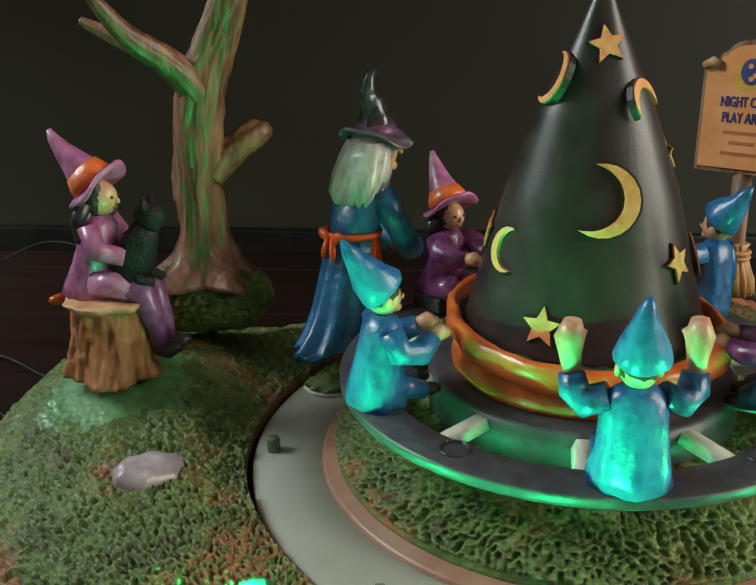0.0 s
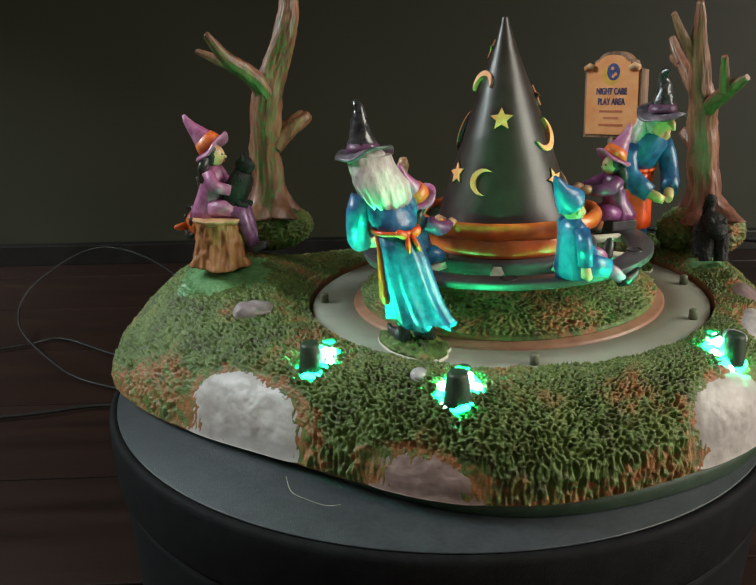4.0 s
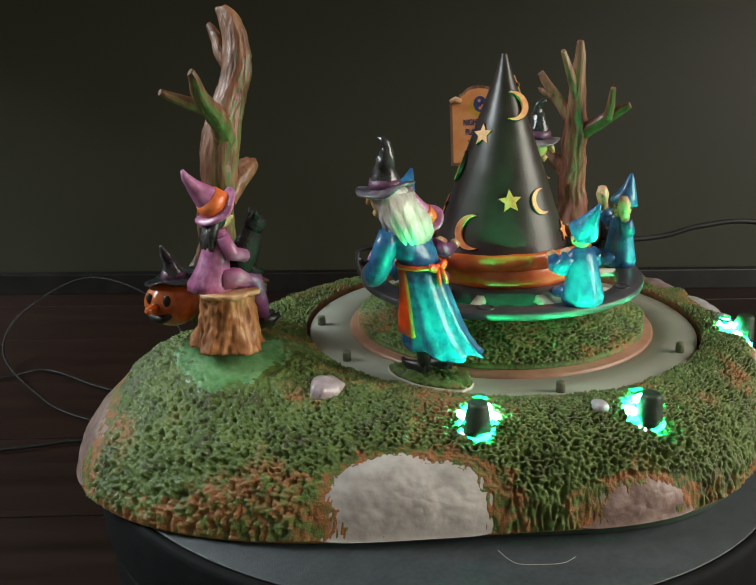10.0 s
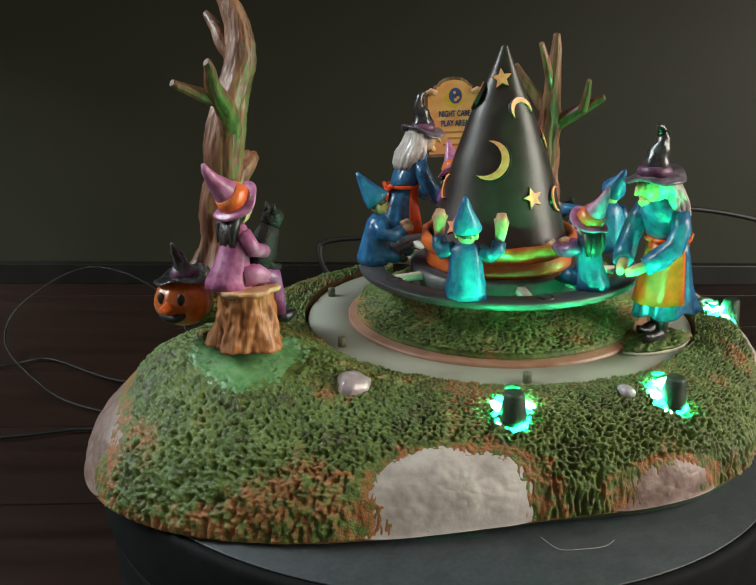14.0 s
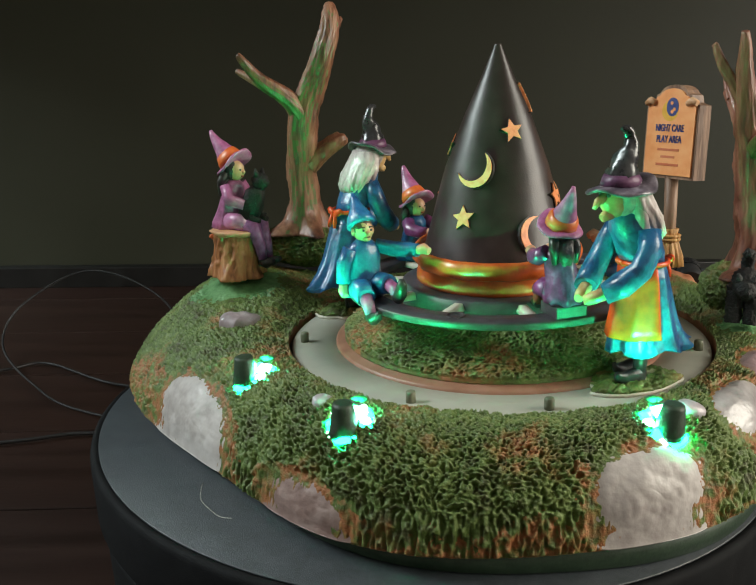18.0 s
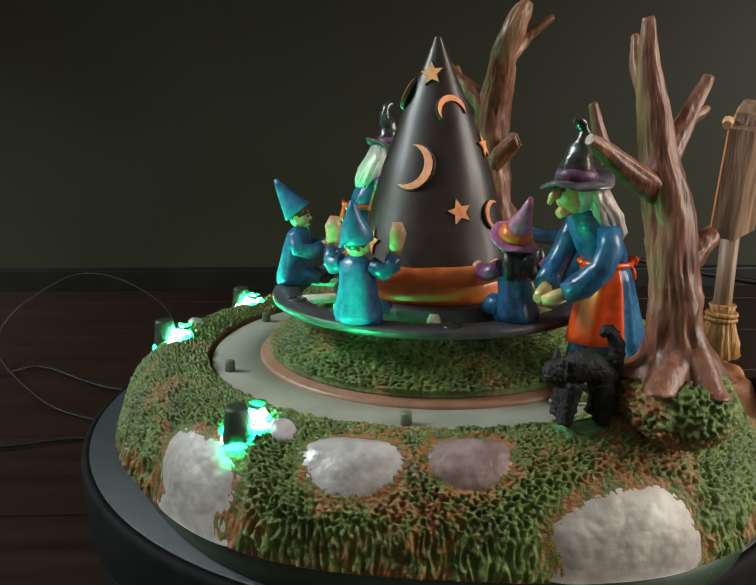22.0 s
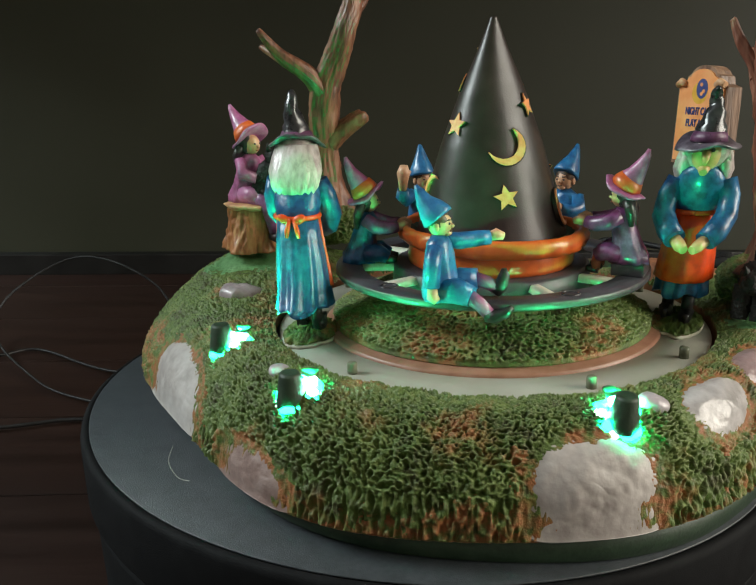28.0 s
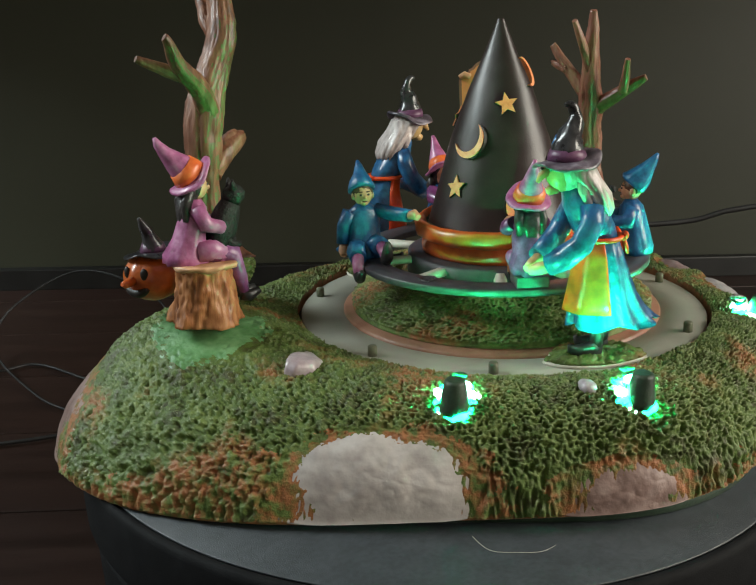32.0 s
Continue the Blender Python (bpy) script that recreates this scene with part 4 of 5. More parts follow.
def witch_figure(tall, stoop):
    s = Shape()
    rings = []
    for f, z in ((1.0, 0.0), (1.03, 0.7), (1.0, 1.3)):
        rings.append([Vector((1 + 17 * f * math.cos(t) * (1 + 0.1 * math.sin(3 * t) + 0.035 * math.sin(8 * t) + 0.02 * math.sin(13 * t)), 11.6 * f * math.sin(t), z)) for t in [2 * math.pi * i / 60 for i in range(60)]])
    s.rings(rings, "cream")
    rings = []
    for j in range(13):
        f = 1.0 - j / 13
        ring = []
        for i in range(90):
            t = 2 * math.pi * i / 90
            p = Vector((1 + 17 * f * math.cos(t) * (1 + 0.1 * math.sin(3 * t) + 0.035 * math.sin(8 * t) + 0.02 * math.sin(13 * t)), 11.6 * f * math.sin(t), 1.2 + 2.2 * (1 - f * f)))
            ring.append(p + Vector((0.25 * math.cos(t), 0.25 * math.sin(t), 1)) * moss_lift(p + Vector((40, 0, 0)), 0.85 if j else 0.5))
        rings.append(ring)
    s.rings(rings, "moss")
    for y, x in ((4, 3.5), (-4, -1.5)):
        s.tube([(x - 3, y, 4.2), (x, y, 4.8), (x + 4, y, 4.5), (x + 7.5, y, 5.6), (x + 8, y, 7.2)], [2.4, 2.9, 2.4, 1.3, 0.7], "shoe", 12)
        s.tube([(x - 1.5, y, 4), (x - 1.5, y * 0.9, 14)], [2.3, 2.5], "shoe", 12)
    # skirt with a swept tail behind
    rings = []
    for n, (x, z, front, back, ry) in enumerate(((-1.5, 12.8, 12.4, 19.0, 9.6), (-1.3, 14.4, 12.2, 17.2, 9.4), (-1, 18, 11.8, 13.8, 9.2), (0, 23, 10.8, 11.6, 9.0), (0.8, 29, 9.4, 9.8, 8.7), (2, 37, 7.6, 7.8, 8.0), (3.2, 43, 6.6, 6.6, 7.4))):
        ring = []
        for i in range(64):
            t = 2 * math.pi * i / 64
            w = 1 + 0.09 * (1 - n / 6) ** 0.7 * math.cos(10 * t + 0.7 * math.sin(3 * t) + 0.12 * n) + 0.03 * noise.noise(Vector((math.cos(t) * 2, math.sin(t) * 2, z * 0.15 + tall * 9)))
            q = Vector((x + (front if math.cos(t) > 0 else back) * w * math.cos(t), ry * w * math.sin(t), z))
            ring.append(q + Vector((0, 0, 1.2 * math.sin(5 * t) if n == 0 else 0)))
        rings.append(ring)
    s.rings(rings, "robe_blue")
    # bodice leaning forward
    s.loft([(3.2, 0, 42, 6.6, 7.8), (5, 0, 47, 6.8, 8.6), (8, 0, 53, 6.6, 9.2), (10, 0, 57.5, 5.2, 7.4), (11.2, 0, 60.5, 3, 3.2)], "robe_blue", 26, wob=0.12)
    # apron in front, its band and bow
    k = []
    for i, (z, off) in enumerate(((18.5, 1.3), (22, 1.1), (28, 0.9), (37, 0.7), (42.5, 0.6))):
        x0, rx, ry = np.interp(z, [13, 19, 28, 37, 43], [-3, -1, 0.5, 2, 3.2]), np.interp(z, [13, 19, 28, 37, 43], [15.0, 12.8, 10.2, 7.6, 6.6]), np.interp(z, [13, 19, 28, 37, 43], [9.6, 9.2, 8.7, 8.0, 7.4])
        outer = [Vector((x0 + (rx + off + 0.25 * math.cos(9 * a)) * math.cos(a), (ry + off + 0.25 * math.cos(9 * a)) * math.sin(a), z)) for a in np.linspace(-1.45, 1.45, 36)]
        inner = [Vector((x0 + (rx - 1.2) * math.cos(a), (ry - 1.2) * math.sin(a), z)) for a in np.linspace(1.45, -1.45, 36)]
        k.append(outer + inner)
    s.rings(k, "apron")
    s.tube([(3.2 + 7.6 * math.cos(a), 8.1 * math.sin(a), 43) for a in np.linspace(0, 2 * math.pi, 25)], 0.9, "apron", 8)
    for y in (3.2, -3.2):
        s.ball((-4.9, y * 0.85, 43), (1.2, 2.8, 1.6), "apron", 10, turn=(25 if y > 0 else -25, 0, 0))
        s.tube([(-5.2, y * 0.3, 42.4), (-6.0, y * 0.6, 39), (-6.5, y * 0.7, 36.8)], [0.8, 1.0, 0.6], "apron", 8)
    # arms reaching down to clasped hands
    for y in (1, -1):
        s.tube([(8.5, 8.0 * y, 54.5), (9.5, 10.2 * y, 49), (12.5, 10.5 * y, 43), (17, 8 * y, 38.5), (21, 5 * y, 35.8)], [3.4, 3.7, 3.9, 4.0, 3.6], "robe_blue", 14, wob=0.2)
        s.tube([(20, 5.4 * y, 36), (23.5, 3 * y, 34.2), (26, 1.3 * y, 33.2)], [2.1, 2.2, 1.5], "skin_green", 10)
    # head, long nose, white hair
    s.ball((15.9, 0, 63.9), (5.0, 4.8, 5.8), "skin_green", 18)
    s.tube([(19.6, 0, 65), (22.6, 0, 63.4), (23.8, 0, 61.4)], [1.7, 1.3, 0.6], "skin_green", 10)
    s.tube([(17.8, 0, 59.6), (20.6, 0, 58.2)], [2.2, 1.3], "skin_green", 10)
    s.ball((12.4, 0, 64.5), (6.4, 7.2, 6.2), "hair_white", 18, wob=0.15)
    s.loft([(2.6, 0, 50.5, 2.6, 6.2), (3.8, 0, 53, 4.2, 8.6), (6.4, 0, 58, 5.2, 9.2), (9.6, 0, 62.5, 6, 8.8), (11.5, 0, 67, 6, 7.8)], "hair_white", 44, folds=0.13, nf=12, wob=0.2)
    for y in (1, -1):
        s.tube([(11.6, 5.6 * y, 65), (10.8, 6.8 * y, 59), (9, 7.2 * y, 54)], [2.0, 2.1, 1.2], "hair_white", 10)
        s.ball((20.1, 1.9 * y, 65.6), 0.75, "hair_dark", 8)
        s.tube([(20.0, 0.9 * y, 67.0), (19.4, 3.2 * y, 67.2)], [0.7, 0.5], "hair_white", 6)
    m = pose(14.4, 0, 67.6, 0, 10, 0)
    s.tube([m @ Vector(p) for p in smooth_path([(0, 0, 0), (-0.8, 0, 4), (-2.4, 0.3, 8), (-4.2, 0.2, 11), (-4.6, -0.3, 14), (-3.4, -0.4, 16.4), (-1.6, -0.2, 16.8)], 3)],
           [5.6, 5.4, 5.1, 4.8, 4.3, 3.9, 3.5, 3.3, 2.9, 2.5, 2.4, 2.1, 1.8, 1.9, 1.6, 1.4, 1.2, 0.9, 0.6], "hat_black", 20, wob=0.28, freq=0.45)
    s.tube([m @ Vector((0, 0, 0.4)), m @ Vector((-0.3, 0, 2)), m @ Vector((-0.6, 0, 3.6))], [6.3, 6.0, 5.2], "hat_band", 20, wob=0.12)
    rings = []
    for rr, z in ((3, 0.8), (7, 0.9), (10.2, 0.3), (10.8, -0.3), (10.2, -0.8), (6, -0.4), (3, -0.3)):
        rings.append([m @ Vector((rr * math.cos(t), rr * math.sin(t), z + 1.7 * (rr / 10.8) ** 2 * math.sin(2 * t + 1.0) + 0.5 * (rr / 10.8) ** 3 * math.sin(5 * t))) for t in [2 * math.pi * i / 44 for i in range(44)]])
    s.rings(rings, "hat_brim")
    for v in s.bm.verts:  # a broader body that leans outward
        z = v.co.z
        k = max(0.0, z - 38) / 40
        v.co = Vector((v.co.x * 1.05 + stoop * k, v.co.y * (1.04 if z > 6 else 0.92) + 0.12 * max(0.0, z - 4), z * tall if z > 6 else z))
    return s


def boy_legs(s, spread=3.2, reach=11, mat="robe_sky"):
    for y in (1, -1):
        s.tube([(0, spread * y, 3.0), (reach * 0.55, spread * 1.25 * y, 4.0), (reach, spread * 1.1 * y, 2.2)], [3.3, 2.9, 2.2], mat, 12)
        s.ball((reach + 1.6, spread * 1.1 * y, 2.3), (2.6, 1.6, 1.6), "shoe", 10)


def boy_body(s, mat="robe_sky", lean=0.0):
    s.loft([(0, 0, 0.2, 7.2, 8.2), (0, 0, 3, 7.2, 8.2), (lean * 0.3, 0, 9, 6.0, 7.0), (lean * 0.6, 0, 15, 5.2, 6.9), (lean * 0.85, 0, 19.5, 4.4, 6.4), (lean, 0, 22.2, 2.4, 2.8)], mat, 24, folds=0.05, nf=8, wob=0.14)


def boy_head(s, x, z, hat=18.0, tilt=(0, -30, 0)):
    s.ball((x, 0, z), (4.1, 3.9, 4.5), "skin", 18)
    s.ball((x + 4.0, 0, z - 0.4), (1.1, 0.9, 0.9), "skin", 8)
    s.ball((x + 2.6, 0, z - 2.8), (1.7, 1.9, 1.2), "skin", 10)
    for y in (1, -1):
        s.ball((x + 3.65, 1.55 * y, z + 0.6), (0.4, 0.6, 0.45), "hair_dark", 6)
        s.tube([(x + 3.6, 0.8 * y, z + 1.7), (x + 3.2, 2.4 * y, z + 1.8)], [0.35, 0.25], "hair_brown", 6)
        s.ball((x - 0.4, 4.0 * y, z - 0.4), (1.2, 0.8, 1.6), "skin", 8)
    s.tube([(x + 3.9, -1.0, z - 2.0), (x + 4.0, 0, z - 2.2), (x + 3.9, 1.0, z - 2.0)], [0.25, 0.35, 0.25], "hair_brown", 6)
    s.ball((x - 0.6, 0, z + 1.2), (4.2, 4.3, 3.9), "hair_brown", 16, wob=0.2, freq=0.8)
    m = pose(x - 0.4, 0, z + 1.9, *tilt)
    bend = [(0, 0, 0), (0, 0, 0.9), (-0.2, 0, hat * 0.28), (-0.3, 0.2, hat * 0.58), (0.2, 0.1, hat * 0.85), (0.5, 0, hat)]
    s.tube([m @ Vector(p) for p in bend], [5.6, 5.9, 4.7, 2.9, 1.5, 0.6], "robe_sky", 22, wob=0.16, freq=0.25)


def boy_holding():
    s = Shape()
    boy_body(s, lean=2.0)
    boy_legs(s)
    for y in (1, -1):
        s.tube([(1.6, 5.8 * y, 19.4), (3.4, 8.0 * y, 14.6), (8.5, 6.6 * y, 13.6), (12.4, 4.4 * y, 15.8)], [3.0, 3.2, 3.0, 2.5], "robe_sky", 14, wob=0.22, freq=0.4)
        s.tube([(12, 4.5 * y, 15.8), (14.6, 3.8 * y, 16.8), (17, 3.0 * y, 16.2)], [1.7, 2.2, 1.3], "skin", 12)
    boy_head(s, 2.2, 26.0, 15.5, (0, -38, 0))
    return s


def boy_waving():
    s = Shape()
    boy_body(s, lean=-0.6)
    boy_legs(s, 3.0, 12)
    for y in (1, -1):
        s.tube([(-0.6, 5.2 * y, 19.6), (0.6, 9.6 * y, 17.6), (2.0, 11.6 * y, 19.6), (3.0, 12.0 * y, 22.8)], [2.9, 3.1, 3.1, 2.7], "robe_blue", 14, wob=0.22, freq=0.4)
        s.tube([(3, 12.0 * y, 22.0), (3.8, 12.3 * y, 26), (4.4, 12.4 * y, 30), (4.6, 12.2 * y, 33.4)], [1.7, 2.2, 2.9, 1.7], "skin", 12, wob=0.2, freq=0.5)
        s.tube([(4.6, 11.0 * y, 29), (5.4, 9.6 * y, 31)], [1.2, 0.7], "skin", 8)
    boy_head(s, -0.4, 25.6, 13.6, (0, -14, 0))
    return s


def boy_sideways():
    """Sits along the rim of the disc: one hand on the cauldron, one on the disc, one leg bent, one hanging over the edge."""
    s = Shape()
    s.loft([(0, 0, 0.2, 6.6, 7.6), (0, 0, 3, 6.6, 7.4), (-0.5, 0, 9, 5.6, 6.6), (-1.0, 0, 15, 5.0, 6.8), (-1.2, 0, 19.6, 4.2, 6.2), (-1.0, 0, 22.4, 2.3, 2.7)], "robe_sky", 28, folds=0.06, nf=8, wob=0.16)
    for path, rad in (([(0, 3.0, 3.8), (6, 4.0, 5.8), (11.5, 4.4, 6.4)], [4.4, 4.4, 3.6]), ([(0, -3.2, 3.6), (6, -4.6, 4.2), (11.5, -5.6, 2.6)], [4.4, 4.4, 3.7])):
        s.tube(path, rad, "robe_sky", 16, wob=0.2, freq=0.35)
    s.tube([(10.5, 4.4, 6.2), (15, 4.6, 5.2), (18, 4.6, 3.4)], [2.6, 2.4, 2.2], "robe_pink", 12)
    s.tube([(17.4, 4.6, 2.0), (19.4, 4.7, 4.2), (20.6, 4.8, 8.2), (20.4, 4.8, 10.4)], [2.3, 2.5, 1.9, 0.9], "shoe", 12)
    s.tube([(10.5, -5.4, 2.6), (14.5, -6.2, 0.2), (17.4, -6.6, -2.6)], [2.6, 2.4, 2.1], "robe_pink", 12)
    s.tube([(16.4, -6.5, -3.2), (19.6, -6.8, -3.4), (23.2, -7.0, -1.6), (25.2, -7.0, 0.6)], [2.3, 2.4, 1.8, 0.8], "shoe", 12)
    s.tube([(-0.6, 5.4, 19.4), (4, 10.4, 18.0), (10.5, 14.4, 18.4), (13.4, 16.0, 18.6)], [2.9, 3.0, 2.8, 2.5], "robe_sky", 14, wob=0.22, freq=0.4)
    s.tube([(13, 15.8, 18.6), (15.6, 17.2, 19.4), (18, 18.2, 18.6)], [1.7, 2.2, 1.4], "skin", 12)
    s.tube([(-0.8, -5.6, 19.2), (-1.6, -8.4, 13), (-1.4, -8.8, 6)], [2.9, 3.1, 2.8], "robe_sky", 14, wob=0.22, freq=0.4)
    s.tube([(-1.4, -8.8, 6), (-1.2, -9.0, 2.6), (0.4, -9.2, 1.2)], [1.7, 2.1, 1.4], "skin", 12)
    boy_head(s, -0.8, 25.8, 13.6, (0, -38, 0))
    return s


def small_girl(dress, hat, arms=True, hat_tilt=-30, sleeve=None, perch=0.0):
    s, sleeve, h = Shape(), sleeve or dress, perch
    if perch:
        s.box((-1.5, 0, perch / 2), (12, 12, perch), "disc_black", bevel=0.6)
    s.loft([(-1, 0, h + 0.2, 7.4, 7.0), (-1, 0, h + 3, 7.2, 6.8), (0, 0, h + 8, 5.4, 5.8), (1, 0, h + 13, 4.6, 5.8), (1.8, 0, h + 17.5, 3.9, 5.6), (2.2, 0, h + 20.4, 2.2, 2.6)], dress, 28, folds=0.08, nf=9, wob=0.18)
    for y in (1, -1):
        s.tube([(1.5, 3.2 * y, h + 3.4), (7, 3.8 * y, h + 4.0), (10.4, 3.8 * y, h + 2.2)], [3.9, 3.6, 2.6], dress, 14, wob=0.2, freq=0.35)
        s.tube([(9.6, 3.8 * y, h + 2.4), (10.6, 3.8 * y, 1.6)], [2.1, 1.8], "stocking", 12)
        s.tube([(9.4, 3.8 * y, 1.4), (11.6, 3.8 * y, 1.7), (14, 3.8 * y, 1.5)], [1.7, 1.8, 1.1], "shoe", 12)
        if arms:
            s.tube([(2, 5.0 * y, h + 17.8), (6, 7.0 * y, h + 15.4), (11, 5.6 * y, h + 14.4), (14.4, 4.4 * y, h + 14.8)], [2.9, 3.0, 2.7, 2.2], sleeve, 14, wob=0.22, freq=0.4)
            s.tube([(14, 4.4 * y, h + 14.8), (16.6, 3.8 * y, h + 15.4), (19.2, 3.2 * y, h + 14.6)], [1.6, 2.1, 1.3], "skin", 12)
        s.tube([(0.4, 3.6 * y, h + 24), (-1.4, 4.4 * y, h + 19.5), (-1.8, 4.2 * y, h + 14)], [1.9, 1.8, 0.9], "hair_dark", 10, wob=0.3, freq=0.5)
    s.ball((2.8, 0, h + 24.2), (3.9, 3.7, 4.2), "skin", 18)
    s.ball((6.6, 0, h + 23.8), (1.0, 0.8, 0.8), "skin", 8)
    for y in (1, -1):
        s.ball((6.25, 1.45 * y, h + 24.9), (0.4, 0.55, 0.45), "hair_dark", 6)
    s.tube([(6.2, -0.9, h + 22.3), (6.5, 0, h + 22.1), (6.2, 0.9, h + 22.3)], [0.25, 0.35, 0.25], "stocking", 6)
    s.ball((1.5, 0, h + 24.4), (4.2, 4.4, 4.4), "hair_dark", 16, wob=0.2, freq=0.6)
    s.loft([(-2.0, 0, h + 12.5, 1.2, 2.6), (-1.6, 0, h + 17, 1.9, 4.0), (0, 0, h + 22.5, 2.5, 4.4)], "hair_dark", 20, folds=0.16, nf=7)
    m = pose(1.9, 0, h + 27.2, 0, hat_tilt, 0)
    s.tube([m @ Vector(p) for p in ((0, 0, 0), (0, 0, 3), (-0.4, 0, 7), (-0.6, 0.2, 11), (-0.2, 0.2, 14.6), (0.4, 0, 16.6))], [5.4, 4.9, 3.6, 2.3, 1.4, 0.6], hat, 20, wob=0.16, freq=0.3)
    s.tube([m @ Vector((0, 0, 0.4)), m @ Vector((0, 0, 2.6)), m @ Vector((-0.2, 0, 4.8))], [5.8, 5.4, 4.6], "hat_orange", 20, wob=0.1)
    rings = []
    for rr, z in ((3, 0.5), (6, 0.6), (7.8, 0.3), (8.3, -0.3), (7.8, -0.8), (5, -0.4), (2.5, -0.3)):
        rings.append([m @ Vector((rr * math.cos(a), rr * math.sin(a), z + 1.2 * (rr / 8.3) ** 2 * math.cos(2 * a + 0.3) + 0.35 * (rr / 8.3) ** 3 * math.sin(5 * a))) for a in [2 * math.pi * i / 36 for i in range(36)]])
    s.rings(rings, hat)
    return s


def stump_girl():
    """A girl with crossed feet and a black kitten in her arms."""
    s = small_girl("robe_pink", "robe_pink", arms=False, hat_tilt=-42)
    for y in (1, -1):
        s.tube([(1.5, 5.0 * y, 18.4), (4, 6.8 * y, 13), (9.5, 4.2 * y, 11.4)], [2.6, 2.7, 2.2], "robe_pink", 12, wob=0.15)
        s.ball((11.2, 2.6 * y, 11.6), (2.1, 1.6, 1.6), "skin", 10)
        s.tube([(6, 3.4 * y, 3.2), (13, 3.0 * y, 2.2), (15.5, 2.4 * y, -6), (16.5, 2.2 * y, -11)], [3.4, 3.2, 2.4, 1.8], "robe_purple", 12)
        s.tube([(15.5, 2.2 * y, -12), (18.5, 2.4 * y, -12.6), (22, 2.6 * y, -11)], [2.0, 2.1, 1.0], "shoe", 10)
    s.tube([(8.6, 0, 5), (10.4, 0, 10.5), (12.6, 0, 15.5), (14, 0, 18.4)], [4.4, 4.8, 3.8, 2.8], "black_fur", 20, wob=0.35, freq=0.6)
    s.ball((15, 0, 20.6), (3.6, 3.3, 3.4), "black_fur", 16, wob=0.3, freq=0.6)
    for y in (1, -1):
        s.tube([(14.4, 1.9 * y, 22.8), (14.2, 2.5 * y, 26)], [1.5, 0.3], "black_fur", 8)
        s.tube([(10, 2.8 * y, 8), (13, 3.2 * y, 5.4), (16, 2.4 * y, 5)], [1.6, 1.4, 1.1], "black_fur", 8)
    for v in s.bm.verts:
        v.co *= 1.13
    return s


def black_cat():
    s = Shape()
    def fur(path, radii, seg=34):
        pts = smooth_path(path, 7)
        rad = [float(np.interp(i / 7, range(len(radii)), radii)) for i in range(len(pts))]
        rings, u = [], None
        for i, p in enumerate(pts):
            d = (pts[min(i + 1, len(pts) - 1)] - pts[max(i - 1, 0)]).normalized()
            u = (d.cross(Vector((0.2, 1, 0.1))) if u is None else u - d * u.dot(d)).normalized()
            v = d.cross(u)
            ring = []
            for k in range(seg):
                t = 2 * math.pi * k / seg
                o = u * math.cos(t) + v * math.sin(t)
                q = p + o * rad[i]
                ring.append(q + o * (1.3 * abs(noise.noise(q * 0.75)) + 0.9 * noise.noise(q * 1.5) - 0.3) * min(1.0, rad[i] / 2))
            rings.append(ring)
        s.rings(rings, "black_fur")

    fur([(-9.5, 0, 10.5), (-9, 0, 15), (-3, 0, 19.5), (2, 0, 18.6), (6.5, 0, 14)], [3.4, 5.4, 5.6, 5.4, 3.8], 44)
    fur([(5.4, 0, 15.5), (8.5, 0, 17.2), (11.8, 0, 16.6), (14.4, 0, 15.2)], [3.2, 4.9, 4.2, 1.2], 40)
    for y in (1, -1):
        fur([(8.6, 2.4 * y, 19.5), (8.4, 3.0 * y, 22), (8.2, 3.5 * y, 24.6)], [2.2, 1.5, 0.4], 16)
        fur([(4.4, 3.0 * y, 15), (5.4, 3.6 * y, 7), (6.8, 3.4 * y, 0.2)], [3.8, 3.2, 2.9])
        fur([(-7.4, 3.0 * y, 15), (-9.2, 3.6 * y, 7), (-7.6, 3.4 * y, 0.2)], [4.2, 3.4, 3.0])
    fur([(-10.5, 0, 14), (-13.2, 0, 19), (-13.6, 0, 25), (-11.4, 0, 30), (-8.4, 0, 31.4), (-6.8, 0, 29.6)], [2.8, 2.7, 2.7, 2.4, 1.9, 0.9], 26)
    for v in s.bm.verts:
        v.co = Vector((v.co.x * 0.75, v.co.y * 0.94, v.co.z * 0.85))
    return s


# ---- carousel ----
def star_outline(r):
    return [(r * (1 if i % 2 == 0 else 0.46) * math.cos(math.pi / 2 + i * math.pi / 5), r * (1 if i % 2 == 0 else 0.46) * math.sin(math.pi / 2 + i * math.pi / 5)) for i in range(10)]


def moon_outline(r):
    outer = [(r * math.cos(a), r * math.sin(a)) for a in np.linspace(-2.0, 2.0, 15)]
    x0 = r * math.cos(2.0)
    inner = [(x0 + (r * 0.62 - x0) * math.cos(a) * 0.98, r * math.sin(2.0) * math.sin(a)) for a in np.linspace(math.pi / 2 - 0.08, -math.pi / 2 + 0.08, 13)]
    return outer + inner


APEX_Z, CONE_Z = 159.2, 79.0


def cone_r(z, a):
    """The hat's radius: full at the shoulders, pressed oval towards the tip."""
    h = APEX_Z - z
    wide = float(np.interp(h, [0, 4, 12, 28, 47, 71, 92], [1.0, 2.6, 6.0, 13.3, 20.4, 27.0, 32.6]))
    thin = float(np.interp(h, [0, 4, 12, 28, 47, 71, 92], [1.0, 2.0, 4.4, 10.2, 17.0, 25.4, 32.8]))
    return (wide + thin) / 2 + (wide - thin) / 2 * math.cos(2 * (a - radians(60)))


